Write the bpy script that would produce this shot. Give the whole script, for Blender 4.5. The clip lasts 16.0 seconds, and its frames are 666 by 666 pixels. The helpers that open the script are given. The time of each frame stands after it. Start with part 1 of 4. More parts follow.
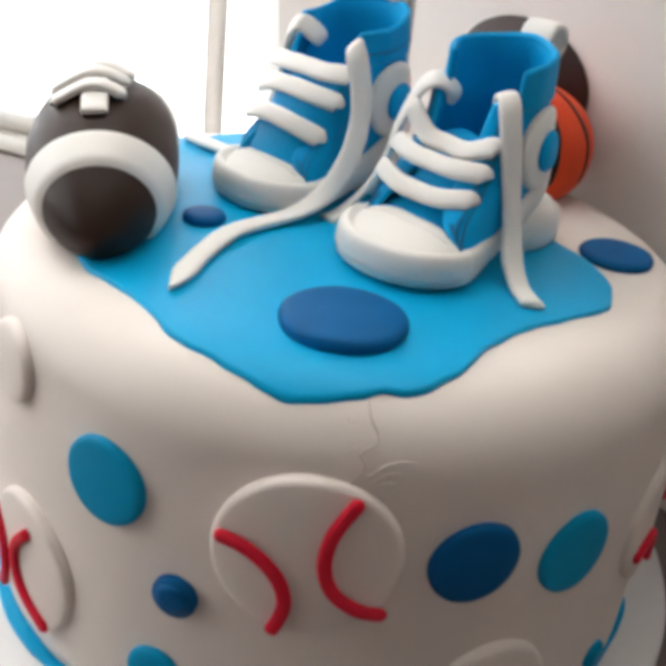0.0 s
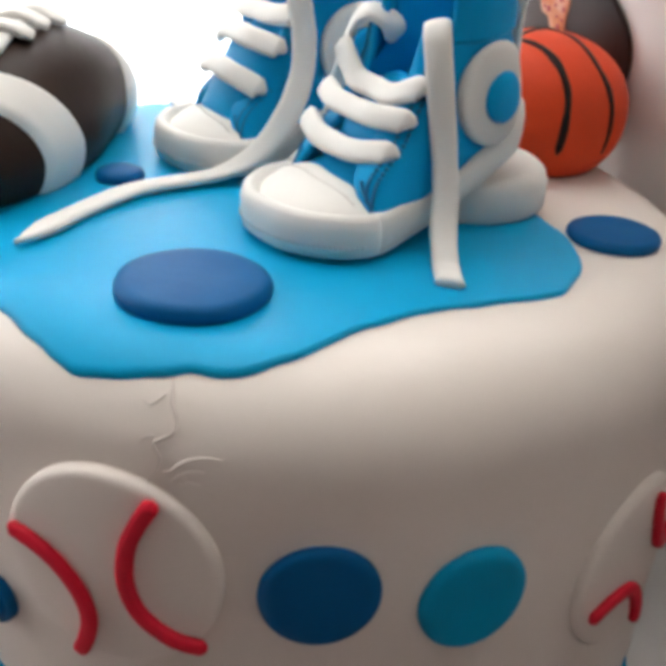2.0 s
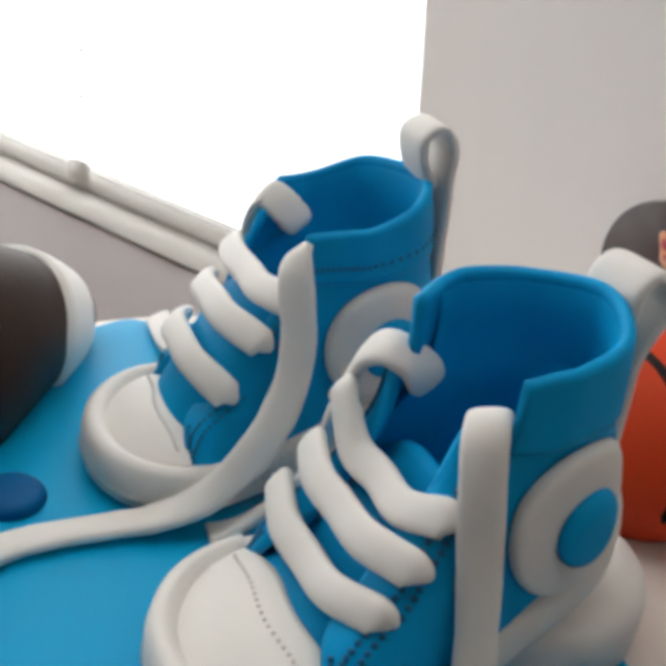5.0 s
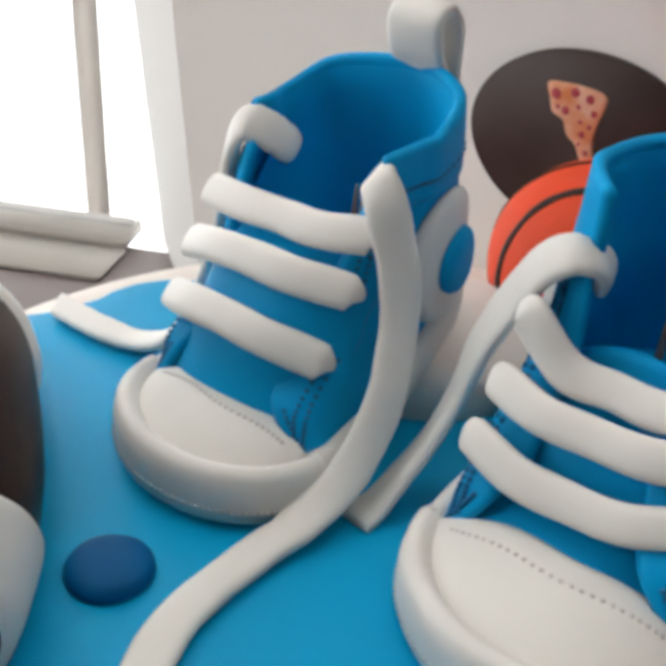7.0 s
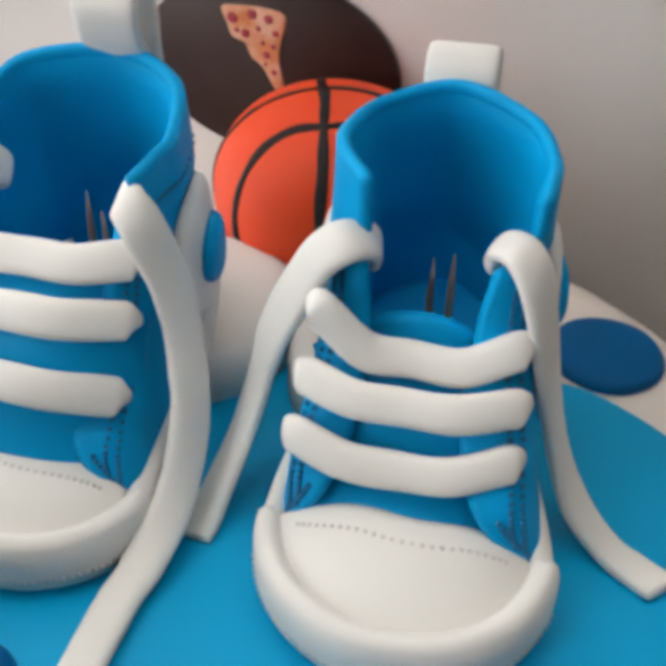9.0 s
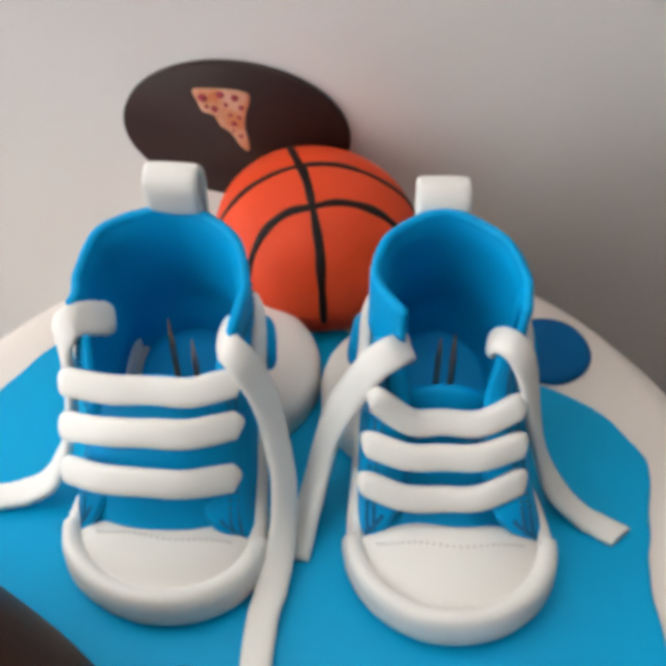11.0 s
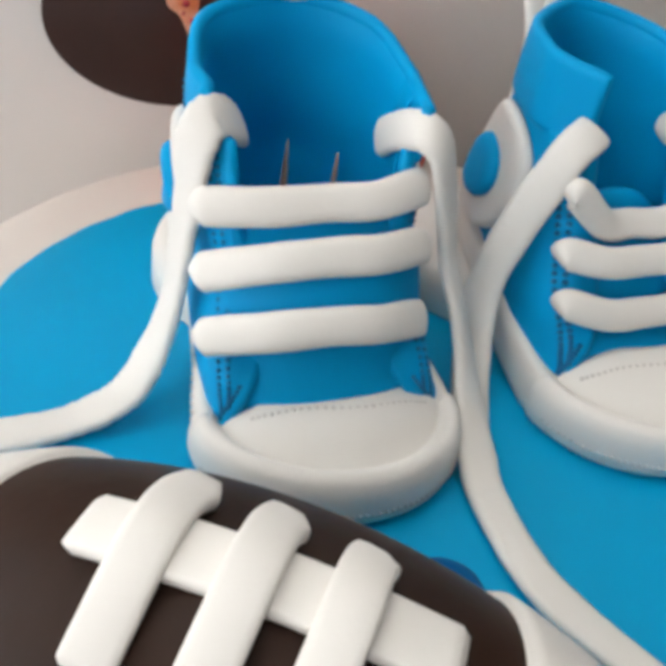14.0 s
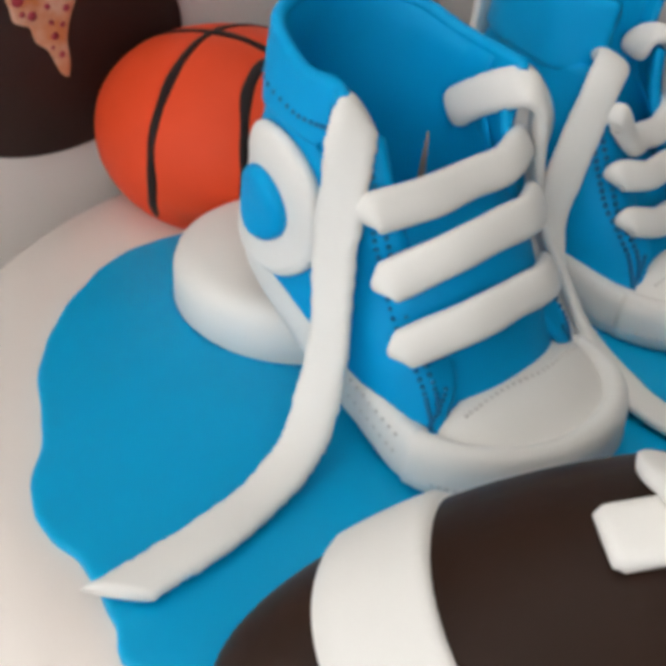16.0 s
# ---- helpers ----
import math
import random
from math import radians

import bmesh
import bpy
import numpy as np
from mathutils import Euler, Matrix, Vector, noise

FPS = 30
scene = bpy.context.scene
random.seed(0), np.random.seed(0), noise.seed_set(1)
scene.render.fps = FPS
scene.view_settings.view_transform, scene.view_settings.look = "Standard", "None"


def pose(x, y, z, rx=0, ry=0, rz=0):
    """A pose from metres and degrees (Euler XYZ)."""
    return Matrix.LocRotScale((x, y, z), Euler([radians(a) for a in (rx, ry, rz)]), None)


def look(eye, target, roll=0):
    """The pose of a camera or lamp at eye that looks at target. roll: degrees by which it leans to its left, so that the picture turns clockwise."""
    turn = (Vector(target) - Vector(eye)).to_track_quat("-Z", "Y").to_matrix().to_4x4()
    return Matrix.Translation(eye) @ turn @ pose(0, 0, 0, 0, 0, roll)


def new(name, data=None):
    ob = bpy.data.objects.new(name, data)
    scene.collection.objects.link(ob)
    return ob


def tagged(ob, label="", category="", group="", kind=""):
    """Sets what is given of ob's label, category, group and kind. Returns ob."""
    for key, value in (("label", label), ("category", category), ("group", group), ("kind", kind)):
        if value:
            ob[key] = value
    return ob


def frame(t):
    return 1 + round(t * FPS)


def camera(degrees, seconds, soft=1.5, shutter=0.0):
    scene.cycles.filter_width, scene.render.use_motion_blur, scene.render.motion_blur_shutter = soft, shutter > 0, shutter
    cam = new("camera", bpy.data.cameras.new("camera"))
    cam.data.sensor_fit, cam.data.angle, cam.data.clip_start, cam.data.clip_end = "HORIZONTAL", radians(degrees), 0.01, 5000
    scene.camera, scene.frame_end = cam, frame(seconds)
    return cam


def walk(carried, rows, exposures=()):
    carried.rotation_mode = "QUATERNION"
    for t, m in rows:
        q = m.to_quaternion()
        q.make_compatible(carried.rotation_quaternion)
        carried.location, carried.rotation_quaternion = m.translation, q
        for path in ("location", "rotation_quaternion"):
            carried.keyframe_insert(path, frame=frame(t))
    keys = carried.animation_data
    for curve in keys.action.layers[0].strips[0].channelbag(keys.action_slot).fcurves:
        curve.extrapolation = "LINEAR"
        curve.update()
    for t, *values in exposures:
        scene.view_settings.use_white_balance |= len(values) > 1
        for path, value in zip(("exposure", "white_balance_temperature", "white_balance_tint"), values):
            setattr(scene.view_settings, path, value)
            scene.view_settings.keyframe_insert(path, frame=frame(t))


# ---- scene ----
cam = camera(39.40, 16.0, soft=5.6)
PATH = [
    (0, (0.05129, -0.31935, 0.26756), (0.00661, -0.05802, 0.12716), 7.10),
    (0.5, (0.08163, -0.30689, 0.26505), (0.02102, -0.04579, 0.13032), 4.83),
    (1, (0.09917, -0.28623, 0.25566), (0.02046, -0.03342, 0.11462), 3.08),
    (1.5, (0.11015, -0.26752, 0.24863), (0.01965, -0.01898, 0.10708), 3.23),
    (2, (0.12601, -0.25413, 0.24230), (0.01806, -0.01201, 0.10185), 3.58),
    (2.5, (0.14818, -0.22491, 0.24379), (0.02340, 0.00928, 0.10385), 1.84),
    (3, (0.16225, -0.19962, 0.25355), (0.02966, 0.03270, 0.11773), 2.68),
    (3.5, (0.15320, -0.17987, 0.26122), (0.02198, 0.05652, 0.13120), 5.06),
    (4, (0.13152, -0.13983, 0.26361), (0.00270, 0.09851, 0.13477), 7.41),
    (4.5, (0.11151, -0.13582, 0.26031), (-0.02536, 0.09712, 0.12991), 7.82),
    (5, (0.08406, -0.14038, 0.26986), (-0.04904, 0.09673, 0.14314), 8.29),
    (7.3, (-0.02400, -0.14506, 0.25793), (-0.00525, 0.11648, 0.11217), 2.52),
    (7.5, (-0.03655, -0.14334, 0.25875), (0.00548, 0.11633, 0.11451), 1.66),
    (8, (-0.05618, -0.14699, 0.26125), (0.02561, 0.10303, 0.11703), 2.64),
    (8.5, (-0.03999, -0.14746, 0.26157), (0.05833, 0.08679, 0.10200), 2.54),
    (9, (-0.02211, -0.12911, 0.27823), (0.05819, 0.09743, 0.09870), 0.80),
    (9.2, (-0.01796, -0.12095, 0.27849), (0.05628, 0.09570, 0.08470), 0.12),
    (11.3, (-0.08649, -0.13208, 0.35985), (0.03169, 0.04641, 0.14967), -0.79),
    (11.5, (-0.11036, -0.13409, 0.36152), (0.01749, 0.03954, 0.15294), -0.65),
    (12, (-0.15199, -0.13863, 0.35817), (-0.00571, 0.02275, 0.15187), -1.24),
    (12.5, (-0.17139, -0.13702, 0.34431), (-0.00764, 0.01335, 0.14288), 0.87),
    (13, (-0.17204, -0.12384, 0.32946), (0.01683, 0.01686, 0.14363), 4.62),
    (13.5, (-0.15996, -0.08909, 0.29765), (0.03590, 0.03784, 0.10916), 7.59),
    (14, (-0.14365, -0.06521, 0.27254), (0.05845, 0.06367, 0.09214), 9.12),
    (14.5, (-0.15464, -0.03295, 0.27369), (0.06867, 0.04288, 0.08826), 8.31),
    (15, (-0.17230, -0.00677, 0.27438), (0.06322, 0.03873, 0.09422), 6.44),
    (15.5, (-0.16842, 0.00826, 0.26420), (0.07364, 0.03899, 0.08967), 6.35),
    (16, (-0.17293, 0.01769, 0.25798), (0.07338, 0.04793, 0.08940), 5.45),
]
EXPOSURES = [(0.0, -0.24), (0.5, -0.19), (1.5, -0.12), (2.5, -0.09), (3.5, -0.17), (4.5, -0.53), (5.0, -0.74), (7.5, -0.73), (8.5, -0.55), (9.0, -0.53), (11.5, -0.61), (12.5, -0.87), (14.0, -0.73), (15.0, -0.99), (16.0, -1.09)]
walk(cam, [(t, look(eye, target, roll)) for t, eye, target, roll in PATH], EXPOSURES)

# ---- light ----
world = bpy.data.worlds.new("sky")
scene.world = world
world.use_nodes = True
sky = world.node_tree.nodes.new("ShaderNodeTexSky")
sky.sky_type, sky.sun_disc = "NISHITA", False
sky.sun_elevation, sky.sun_rotation = radians(35), radians(200)
world.node_tree.links.new(sky.outputs[0], world.node_tree.nodes["Background"].inputs[0])
world.node_tree.nodes["Background"].inputs[1].default_value = 0.1
WINDOW_GLOW = 4.0
# strength of an added overhead fill panel that brightens the cake top
FILL_SKY_GLOW = 3.8

CM = 0.01
TOP = 14.4  # height of the cake's top over the table, in centimetres


def P3(u, v, w):
    """Centimetres from the middle of the cake's top, into the world."""
    return Vector((u, v, w + TOP)) * CM


# ---- materials ----
def material(name, colour, rough=0.5, second=None, scale=60.0, amount=0.35, bump=0.15, bump_scale=250.0, specular=0.5):
    """A surface with two scales of variation: soft patches of a second colour, and fine relief."""
    m = bpy.data.materials.new(name)
    m.use_nodes = True
    nodes, links = m.node_tree.nodes, m.node_tree.links
    shader = nodes["Principled BSDF"]
    coords = nodes.new("ShaderNodeTexCoord")
    patches = nodes.new("ShaderNodeTexNoise")
    patches.inputs["Scale"].default_value, patches.inputs["Detail"].default_value = scale, 4.0
    links.new(coords.outputs["Object"], patches.inputs["Vector"])
    mix = nodes.new("ShaderNodeMix")
    mix.data_type = "RGBA"
    ramp = nodes.new("ShaderNodeMapRange")
    ramp.inputs["From Min"].default_value, ramp.inputs["From Max"].default_value = 0.35, 0.7
    ramp.inputs["To Max"].default_value = amount
    links.new(patches.outputs["Fac"], ramp.inputs["Value"])
    links.new(ramp.outputs["Result"], mix.inputs[0])
    mix.inputs[6].default_value = (*colour, 1)
    mix.inputs[7].default_value = (*(second or [c * 0.85 for c in colour]), 1)
    links.new(mix.outputs[2], shader.inputs["Base Color"])
    fine = nodes.new("ShaderNodeTexNoise")
    fine.inputs["Scale"].default_value, fine.inputs["Detail"].default_value = bump_scale, 3.0
    links.new(coords.outputs["Object"], fine.inputs["Vector"])
    relief = nodes.new("ShaderNodeBump")
    relief.inputs["Strength"].default_value, relief.inputs["Distance"].default_value = bump, 0.0006
    links.new(fine.outputs["Fac"], relief.inputs["Height"])
    links.new(relief.outputs["Normal"], shader.inputs["Normal"])
    gloss = nodes.new("ShaderNodeMapRange")
    gloss.inputs["To Min"].default_value, gloss.inputs["To Max"].default_value = rough - 0.06, rough + 0.08
    links.new(patches.outputs["Fac"], gloss.inputs["Value"])
    links.new(gloss.outputs["Result"], shader.inputs["Roughness"])
    shader.inputs["Specular IOR Level"].default_value = specular
    return m


WHITE = material("white_fondant", (0.825, 0.742, 0.68), 0.5, (0.795, 0.7, 0.63), 40, 0.4, 0.12, 220)
LACE = material("lace_fondant", (0.83, 0.80, 0.755), 0.5, (0.78, 0.74, 0.69), 70, 0.4, 0.15, 300)
SHOE_WHITE = material("shoe_white_fondant", (0.81, 0.78, 0.735), 0.5, (0.78, 0.745, 0.70), 60, 0.4, 0.15, 260)
BLUE = material("blue_fondant", (0.0, 0.37, 0.68), 0.38, (0.0, 0.34, 0.63), 40, 0.5, 0.12, 220, specular=0.16)
SHOE = material("shoe_blue_fondant", (0.0, 0.358, 0.725), 0.5, (0.0, 0.324, 0.66), 60, 0.5, 0.18, 300, specular=0.12)
TEAL = material("teal_fondant", (0.0, 0.29, 0.53), 0.45, (0.0, 0.265, 0.48), 80, 0.5, 0.12, 260, specular=0.12)
NAVY = material("dark_blue_fondant", (0.0, 0.1, 0.285), 0.5, (0.0, 0.086, 0.248), 80, 0.5, 0.12, 260, specular=0.12)
BROWN = material("brown_fondant", (0.0245, 0.0097, 0.0052), 0.45, (0.0175, 0.0071, 0.0039), 50, 0.6, 0.15, 260, specular=0.18)
ORANGE = material("orange_fondant", (0.82, 0.075, 0.02), 0.55, (0.74, 0.062, 0.017), 60, 0.5, 0.3, 320, specular=0.25)
BLACK = material("black_icing", (0.02, 0.016, 0.016), 0.5, None, 90, 0.4, 0.3, 300, specular=0.15)
RED = material("red_fondant", (0.72, 0.013, 0.04), 0.45, (0.64, 0.011, 0.032), 80, 0.5, 0.15, 260, specular=0.2)
# darker tone painted in for the shade of crack grooves that aren't cut
CRACK_SHADE = material("crack_shade_fondant", (0.58, 0.5, 0.45), 0.8, (0.76, 0.685, 0.635), 300, 0.9)
# darker blue dots paint the shade inside pressed stitch dents
STITCH_SHADE = material("stitch_shade_blue", (0.002, 0.155, 0.36), 0.6)
# greyer white for dots whose colour holds the dents' shade
STITCH_SHADE_PALE = material("stitch_shade_grey", (0.64, 0.6, 0.56), 0.6)
WOOD = material("stick_wood", (0.33, 0.27, 0.22), 0.6, (0.22, 0.18, 0.15), 300, 0.6, 0.3, 500)
PLATE = material("dark_plate", (0.032, 0.014, 0.0115), 0.45, (0.045, 0.019, 0.015), 60, 0.5, 0.1, 200, specular=0.35)
CRUST = material("pizza_crust", (0.74, 0.44, 0.31), 0.6, (0.64, 0.2, 0.06), 170, 1.0, 0.3, 300)
TOPPING = material("pizza_topping", (0.4, 0.035, 0.055), 0.5)
BOARD = material("board_white", (0.80, 0.79, 0.78), 0.4, None, 30, 0.25, 0.1, 200)
WALL = material("wall_paint", (0.83, 0.785, 0.745), 0.75, (0.80, 0.755, 0.715), 6, 0.6, 0.2, 90)
ROOM = material("room_paint", (0.125, 0.102, 0.096), 0.8, None, 5, 0.3, 0.2, 90)
PALE = material("pale_paint", (0.78, 0.76, 0.73), 0.7, None, 5, 0.3, 0.2, 90)
FRAME = material("frame_paint", (0.72, 0.69, 0.64), 0.4, None, 20, 0.3, 0.1, 120)
TABLE = material("table_top", (0.18, 0.14, 0.13), 0.5, (0.15, 0.12, 0.112), 12, 0.6, 0.2, 120)
POST_LIGHTENED = material("lightened_post", (0.8, 0.75, 0.7), 0.9, None, 20, 0.3, 0.1, 120)
# transmission is added so that the backlit post looks pale
POST_LIGHTENED.node_tree.nodes["Principled BSDF"].inputs["Transmission Weight"].default_value = 0.6
CHAIN = material("chain_plastic", (0.8, 0.79, 0.76), 0.4)


def glowing(name, colour, strength):
    m = bpy.data.materials.new(name)
    m.use_nodes = True
    shader = m.node_tree.nodes["Principled BSDF"]
    shader.inputs["Base Color"].default_value = (*colour, 1)
    shader.inputs["Emission Color"].default_value = (*colour, 1)
    shader.inputs["Emission Strength"].default_value = strength
    return m


def glass(name):
    m = bpy.data.materials.new(name)
    m.use_nodes = True
    shader = m.node_tree.nodes["Principled BSDF"]
    shader.inputs["Transmission Weight"].default_value = 1.0
    shader.inputs["Roughness"].default_value, shader.inputs["IOR"].default_value = 0.0, 1.02
    return m


DAYLIGHT = glowing("daylight", (0.975, 0.99, 1.0), WINDOW_GLOW)
FILL_SKY = glowing("fill_sky", (1.0, 0.985, 0.95), FILL_SKY_GLOW)
PANE = glass("window_glass")


# ---- mesh tools ----
def mesh_object(name, bm, mat, parent=None, smooth=True):
    me = bpy.data.meshes.new(name)
    bmesh.ops.recalc_face_normals(bm, faces=bm.faces[:])
    bm.to_mesh(me)
    bm.free()
    me.materials.append(mat)
    if smooth:
        me.polygons.foreach_set("use_smooth", [True] * len(me.polygons))
    ob = new(name, me)
    ob.parent = parent
    return ob


def part(name, bm, mat, parent, label="", smooth=True, kind=""):
    """One mesh under a thing or under a part."""
    ob = mesh_object(name, bm, mat, parent, smooth)
    return tagged(ob, label, kind=kind) if label else ob


def spline(points, n, closed=False):
    """n samples of a smooth curve through the points."""
    p = np.array(points, float)
    k = len(p)
    t = np.linspace(0, k if closed else k - 1, n, endpoint=not closed)
    i = np.minimum(t.astype(int), k - 1 if closed else k - 2)
    f = (t - i)[:, None]
    if closed:
        a, b, c, d = p[(i - 1) % k], p[i % k], p[(i + 1) % k], p[(i + 2) % k]
    else:
        ext = np.vstack([2 * p[0] - p[1], p, 2 * p[-1] - p[-2]])
        a, b, c, d = ext[i], ext[i + 1], ext[i + 2], ext[i + 3]
    return 0.5 * (2 * b + (c - a) * f + (2 * a - 5 * b + 4 * c - d) * f**2 + (3 * b - a - 3 * c + d) * f**3)


def grid_bm(g, wrap_u=False, wrap_v=False, cap=False):
    """Faces over an array of points n x m x 3, in centimetres; cap closes both ends of the first direction."""
    n, m = g.shape[:2]
    bm = bmesh.new()
    vs = [[bm.verts.new(Vector(g[i, j]) * CM) for j in range(m)] for i in range(n)]
    for i in range(n if wrap_u else n - 1):
        for j in range(m if wrap_v else m - 1):
            bm.faces.new((vs[i][j], vs[(i + 1) % n][j], vs[(i + 1) % n][(j + 1) % m], vs[i][(j + 1) % m]))
    if cap:
        bm.faces.new(vs[0])
        bm.faces.new(vs[-1][::-1])
    return bm


def unit(a):
    return a / np.maximum(np.linalg.norm(a, axis=-1, keepdims=True), 1e-9)


def grid_normals(g):
    return unit(np.cross(np.gradient(g, axis=0), np.gradient(g, axis=1)))


def shell_bm(g, thick, rounding=0.4):
    """A sheet with thickness and rounded edges: the grid is its outside, the normal times thick its depth."""
    nrm = grid_normals(g)
    outer, middle, inner = (g - nrm * thick * depth for depth in (0.0, 0.5, 1.0))
    n, m = g.shape[:2]
    bm = bmesh.new()
    vo = [[bm.verts.new(Vector(outer[i, j]) * CM) for j in range(m)] for i in range(n)]
    vi = [[bm.verts.new(Vector(inner[i, j]) * CM) for j in range(m)] for i in range(n)]
    for i in range(n - 1):
        for j in range(m - 1):
            bm.faces.new((vo[i][j], vo[i + 1][j], vo[i + 1][j + 1], vo[i][j + 1]))
            bm.faces.new((vi[i][j], vi[i][j + 1], vi[i + 1][j + 1], vi[i + 1][j]))
    ring = [(i, 0) for i in range(n)] + [(n - 1, j) for j in range(1, m)] + [(i, m - 1) for i in range(n - 2, -1, -1)] + [(0, j) for j in range(m - 2, 0, -1)]
    grow = []
    for k, (i, j) in enumerate(ring):
        a, b = ring[k - 1], ring[(k + 1) % len(ring)]
        along = unit(np.array(middle[b]) - np.array(middle[a]))
        out = unit(np.cross(along, nrm[i, j]))
        inside = middle[min(max(i, 1), n - 2), min(max(j, 1), m - 2)]
        if np.dot(out, middle[i, j] - inside) < 0:
            out = -out
        grow.append(bm.verts.new(Vector(middle[i, j] + out * abs(thick) * rounding) * CM))
    for k in range(len(ring)):
        (i, j), (i2, j2) = ring[k], ring[(k + 1) % len(ring)]
        bm.faces.new((vo[i][j], vo[i2][j2], grow[(k + 1) % len(ring)], grow[k]))
        bm.faces.new((grow[k], grow[(k + 1) % len(ring)], vi[i2][j2], vi[i][j]))
    return bm


def strap_bm(ctrl, normals, width, thick, n=48, tips=(0.0, 0.0), flat=3.0, sides=16, wobble=0.0, seed=0, torn=0.0, cut=0.0):
    """A flat strip with rounded edges along a curve; normals point away from what it lies on. tips: lengths over which an end narrows to a point; cut: how far the end is cut aslant."""
    c = spline(ctrl, n)
    nn = unit(spline(normals, n))
    tan = unit(np.gradient(c, axis=0))
    nn = unit(nn - tan * (nn * tan).sum(-1, keepdims=True))
    side = np.cross(tan, nn)
    run = np.r_[0, np.cumsum(np.linalg.norm(np.diff(c, axis=0), axis=1))]
    ang = np.linspace(0, 2 * np.pi, sides, endpoint=False)
    x = np.sign(np.cos(ang)) * np.abs(np.cos(ang)) ** (2 / flat)
    y = np.sign(np.sin(ang)) * np.abs(np.sin(ang)) ** (2 / flat)
    rnd = random.Random(seed)
    ph = [rnd.uniform(0, 6) for _ in range(4)]
    rows = []
    for i in range(n):
        w, h = width, thick
        for far, tip in ((run[i], tips[0]), (run[-1] - run[i], tips[1])):
            if cut and 0 < tip < 0.2:
                h *= 0.6 if far < 0.03 else 1.0
            elif tip > 0:
                w *= min(1.0, 0.06 + (far / tip) ** 0.8) if far < tip else 1.0
                h *= min(1.0, 0.45 + 0.55 * far / tip) if far < tip else 1.0
            else:
                k = min(1.0, far / (thick * 0.5 if flat > 3 else width * 0.45))
                rim = math.sqrt(max(0.0, 1 - (1 - k) ** 2))
                w = w - thick * 0.45 * (1 - rim) if flat > 3 else w * (0.5 + 0.5 * rim)
                h *= 0.35 + 0.65 * rim
        w *= 1 + wobble * (math.sin(run[i] * 2.1 + ph[0]) + 0.6 * math.sin(run[i] * 5.3 + ph[1])) + torn * rnd.uniform(-1, 1)
        back = cut * max(0.0, 1 - (run[-1] - run[i]) / 2.0) * (0.5 - 0.5 * x)
        rows.append(c[i] + np.outer(x * w / 2, side[i]) + np.outer(y * h / 2, nn[i]) - np.outer(back, tan[i]))
    return grid_bm(np.array(rows), wrap_v=True, cap=True)


def lathe_bm(profile, n=64, squash=None):
    """A turned body from (radius, height) in centimetres, closed at both ends on the axis."""
    bm = bmesh.new()
    rings = []
    for r, z in profile:
        if r < 1e-6:
            rings.append([bm.verts.new(Vector((0, 0, z)) * CM)])
        else:
            ring = []
            for k in range(n):
                a = 2 * math.pi * k / n
                q = squash(a) if squash else 1.0
                ring.append(bm.verts.new(Vector((r * q * math.cos(a), r * q * math.sin(a), z)) * CM))
            rings.append(ring)
    for a, b in zip(rings, rings[1:]):
        for k in range(n):
            k2 = (k + 1) % n
            if len(a) == 1:
                bm.faces.new((a[0], b[k], b[k2]))
            elif len(b) == 1:
                bm.faces.new((a[k], b[0], a[k2]))
            else:
                bm.faces.new((a[k], b[k], b[k2], a[k2]))
    return bm


def box_bm(size, bevel=0.0, at=(0, 0, 0)):
    """A box of that size in centimetres round a place, with bevelled edges."""
    bm = bmesh.new()
    bmesh.ops.create_cube(bm, size=1.0)
    for v in bm.verts:
        v.co = Vector((v.co.x * size[0] + at[0], v.co.y * size[1] + at[1], v.co.z * size[2] + at[2])) * CM
    if bevel:
        bmesh.ops.bevel(bm, geom=bm.edges[:], offset=bevel * CM, segments=2, affect="EDGES")
    return bm


def dots_bm(places, radius):
    """Small marks at many places, in centimetres."""
    bm = bmesh.new()
    for p in places:
        m = Matrix.Translation(Vector(p) * CM)
        bmesh.ops.create_icosphere(bm, subdivisions=1, radius=radius * CM, matrix=m)
    return bm


# ---- the room ----
def wall_panel(name, a, b, low, high, thick, mat, lean=0.0):
    """An upright wall along the line from a to b, its face on that line, its thickness behind it (to the left of a to b)."""
    a, b = np.array(a, float), np.array(b, float)
    d = unit(b - a)
    nrm = np.array([-d[1], d[0]])
    bm = bmesh.new()
    vs = []
    for p in (a, b):
        for off in (0, thick):
            for z in (low, high):
                q = p + nrm * (off - lean * z)
                vs.append(bm.verts.new(P3(q[0], q[1], z)))
    for f in ((0, 1, 5, 4), (2, 6, 7, 3), (0, 2, 3, 1), (4, 5, 7, 6), (1, 3, 7, 5), (0, 4, 6, 2)):
        bm.faces.new([vs[i] for i in f])
    return tagged(mesh_object(name, bm, mat, smooth=False), kind="structure")


# the wall close behind the cake; it leans a little over the cake
WN = np.array([math.cos(radians(-128.0)), math.sin(radians(-128.0))])
WD = np.array([-WN[1], WN[0]])
WALL_FOOT = 13.2
FACE = -WN * WALL_FOOT
LEAN_SLOPE = 0.135


def on_wall(along, w, off=0.0):
    """A place on the leaning wall: along it, at height w over the cake's top, off centimetres in front of it."""
    q = FACE + WD * along + WN * (LEAN_SLOPE * w + off)
    return q[0], q[1], w


def edge_along(w):
    """Where the wall's free edge runs, along the wall, at a height."""
    return -23.0 + 0.043 * w


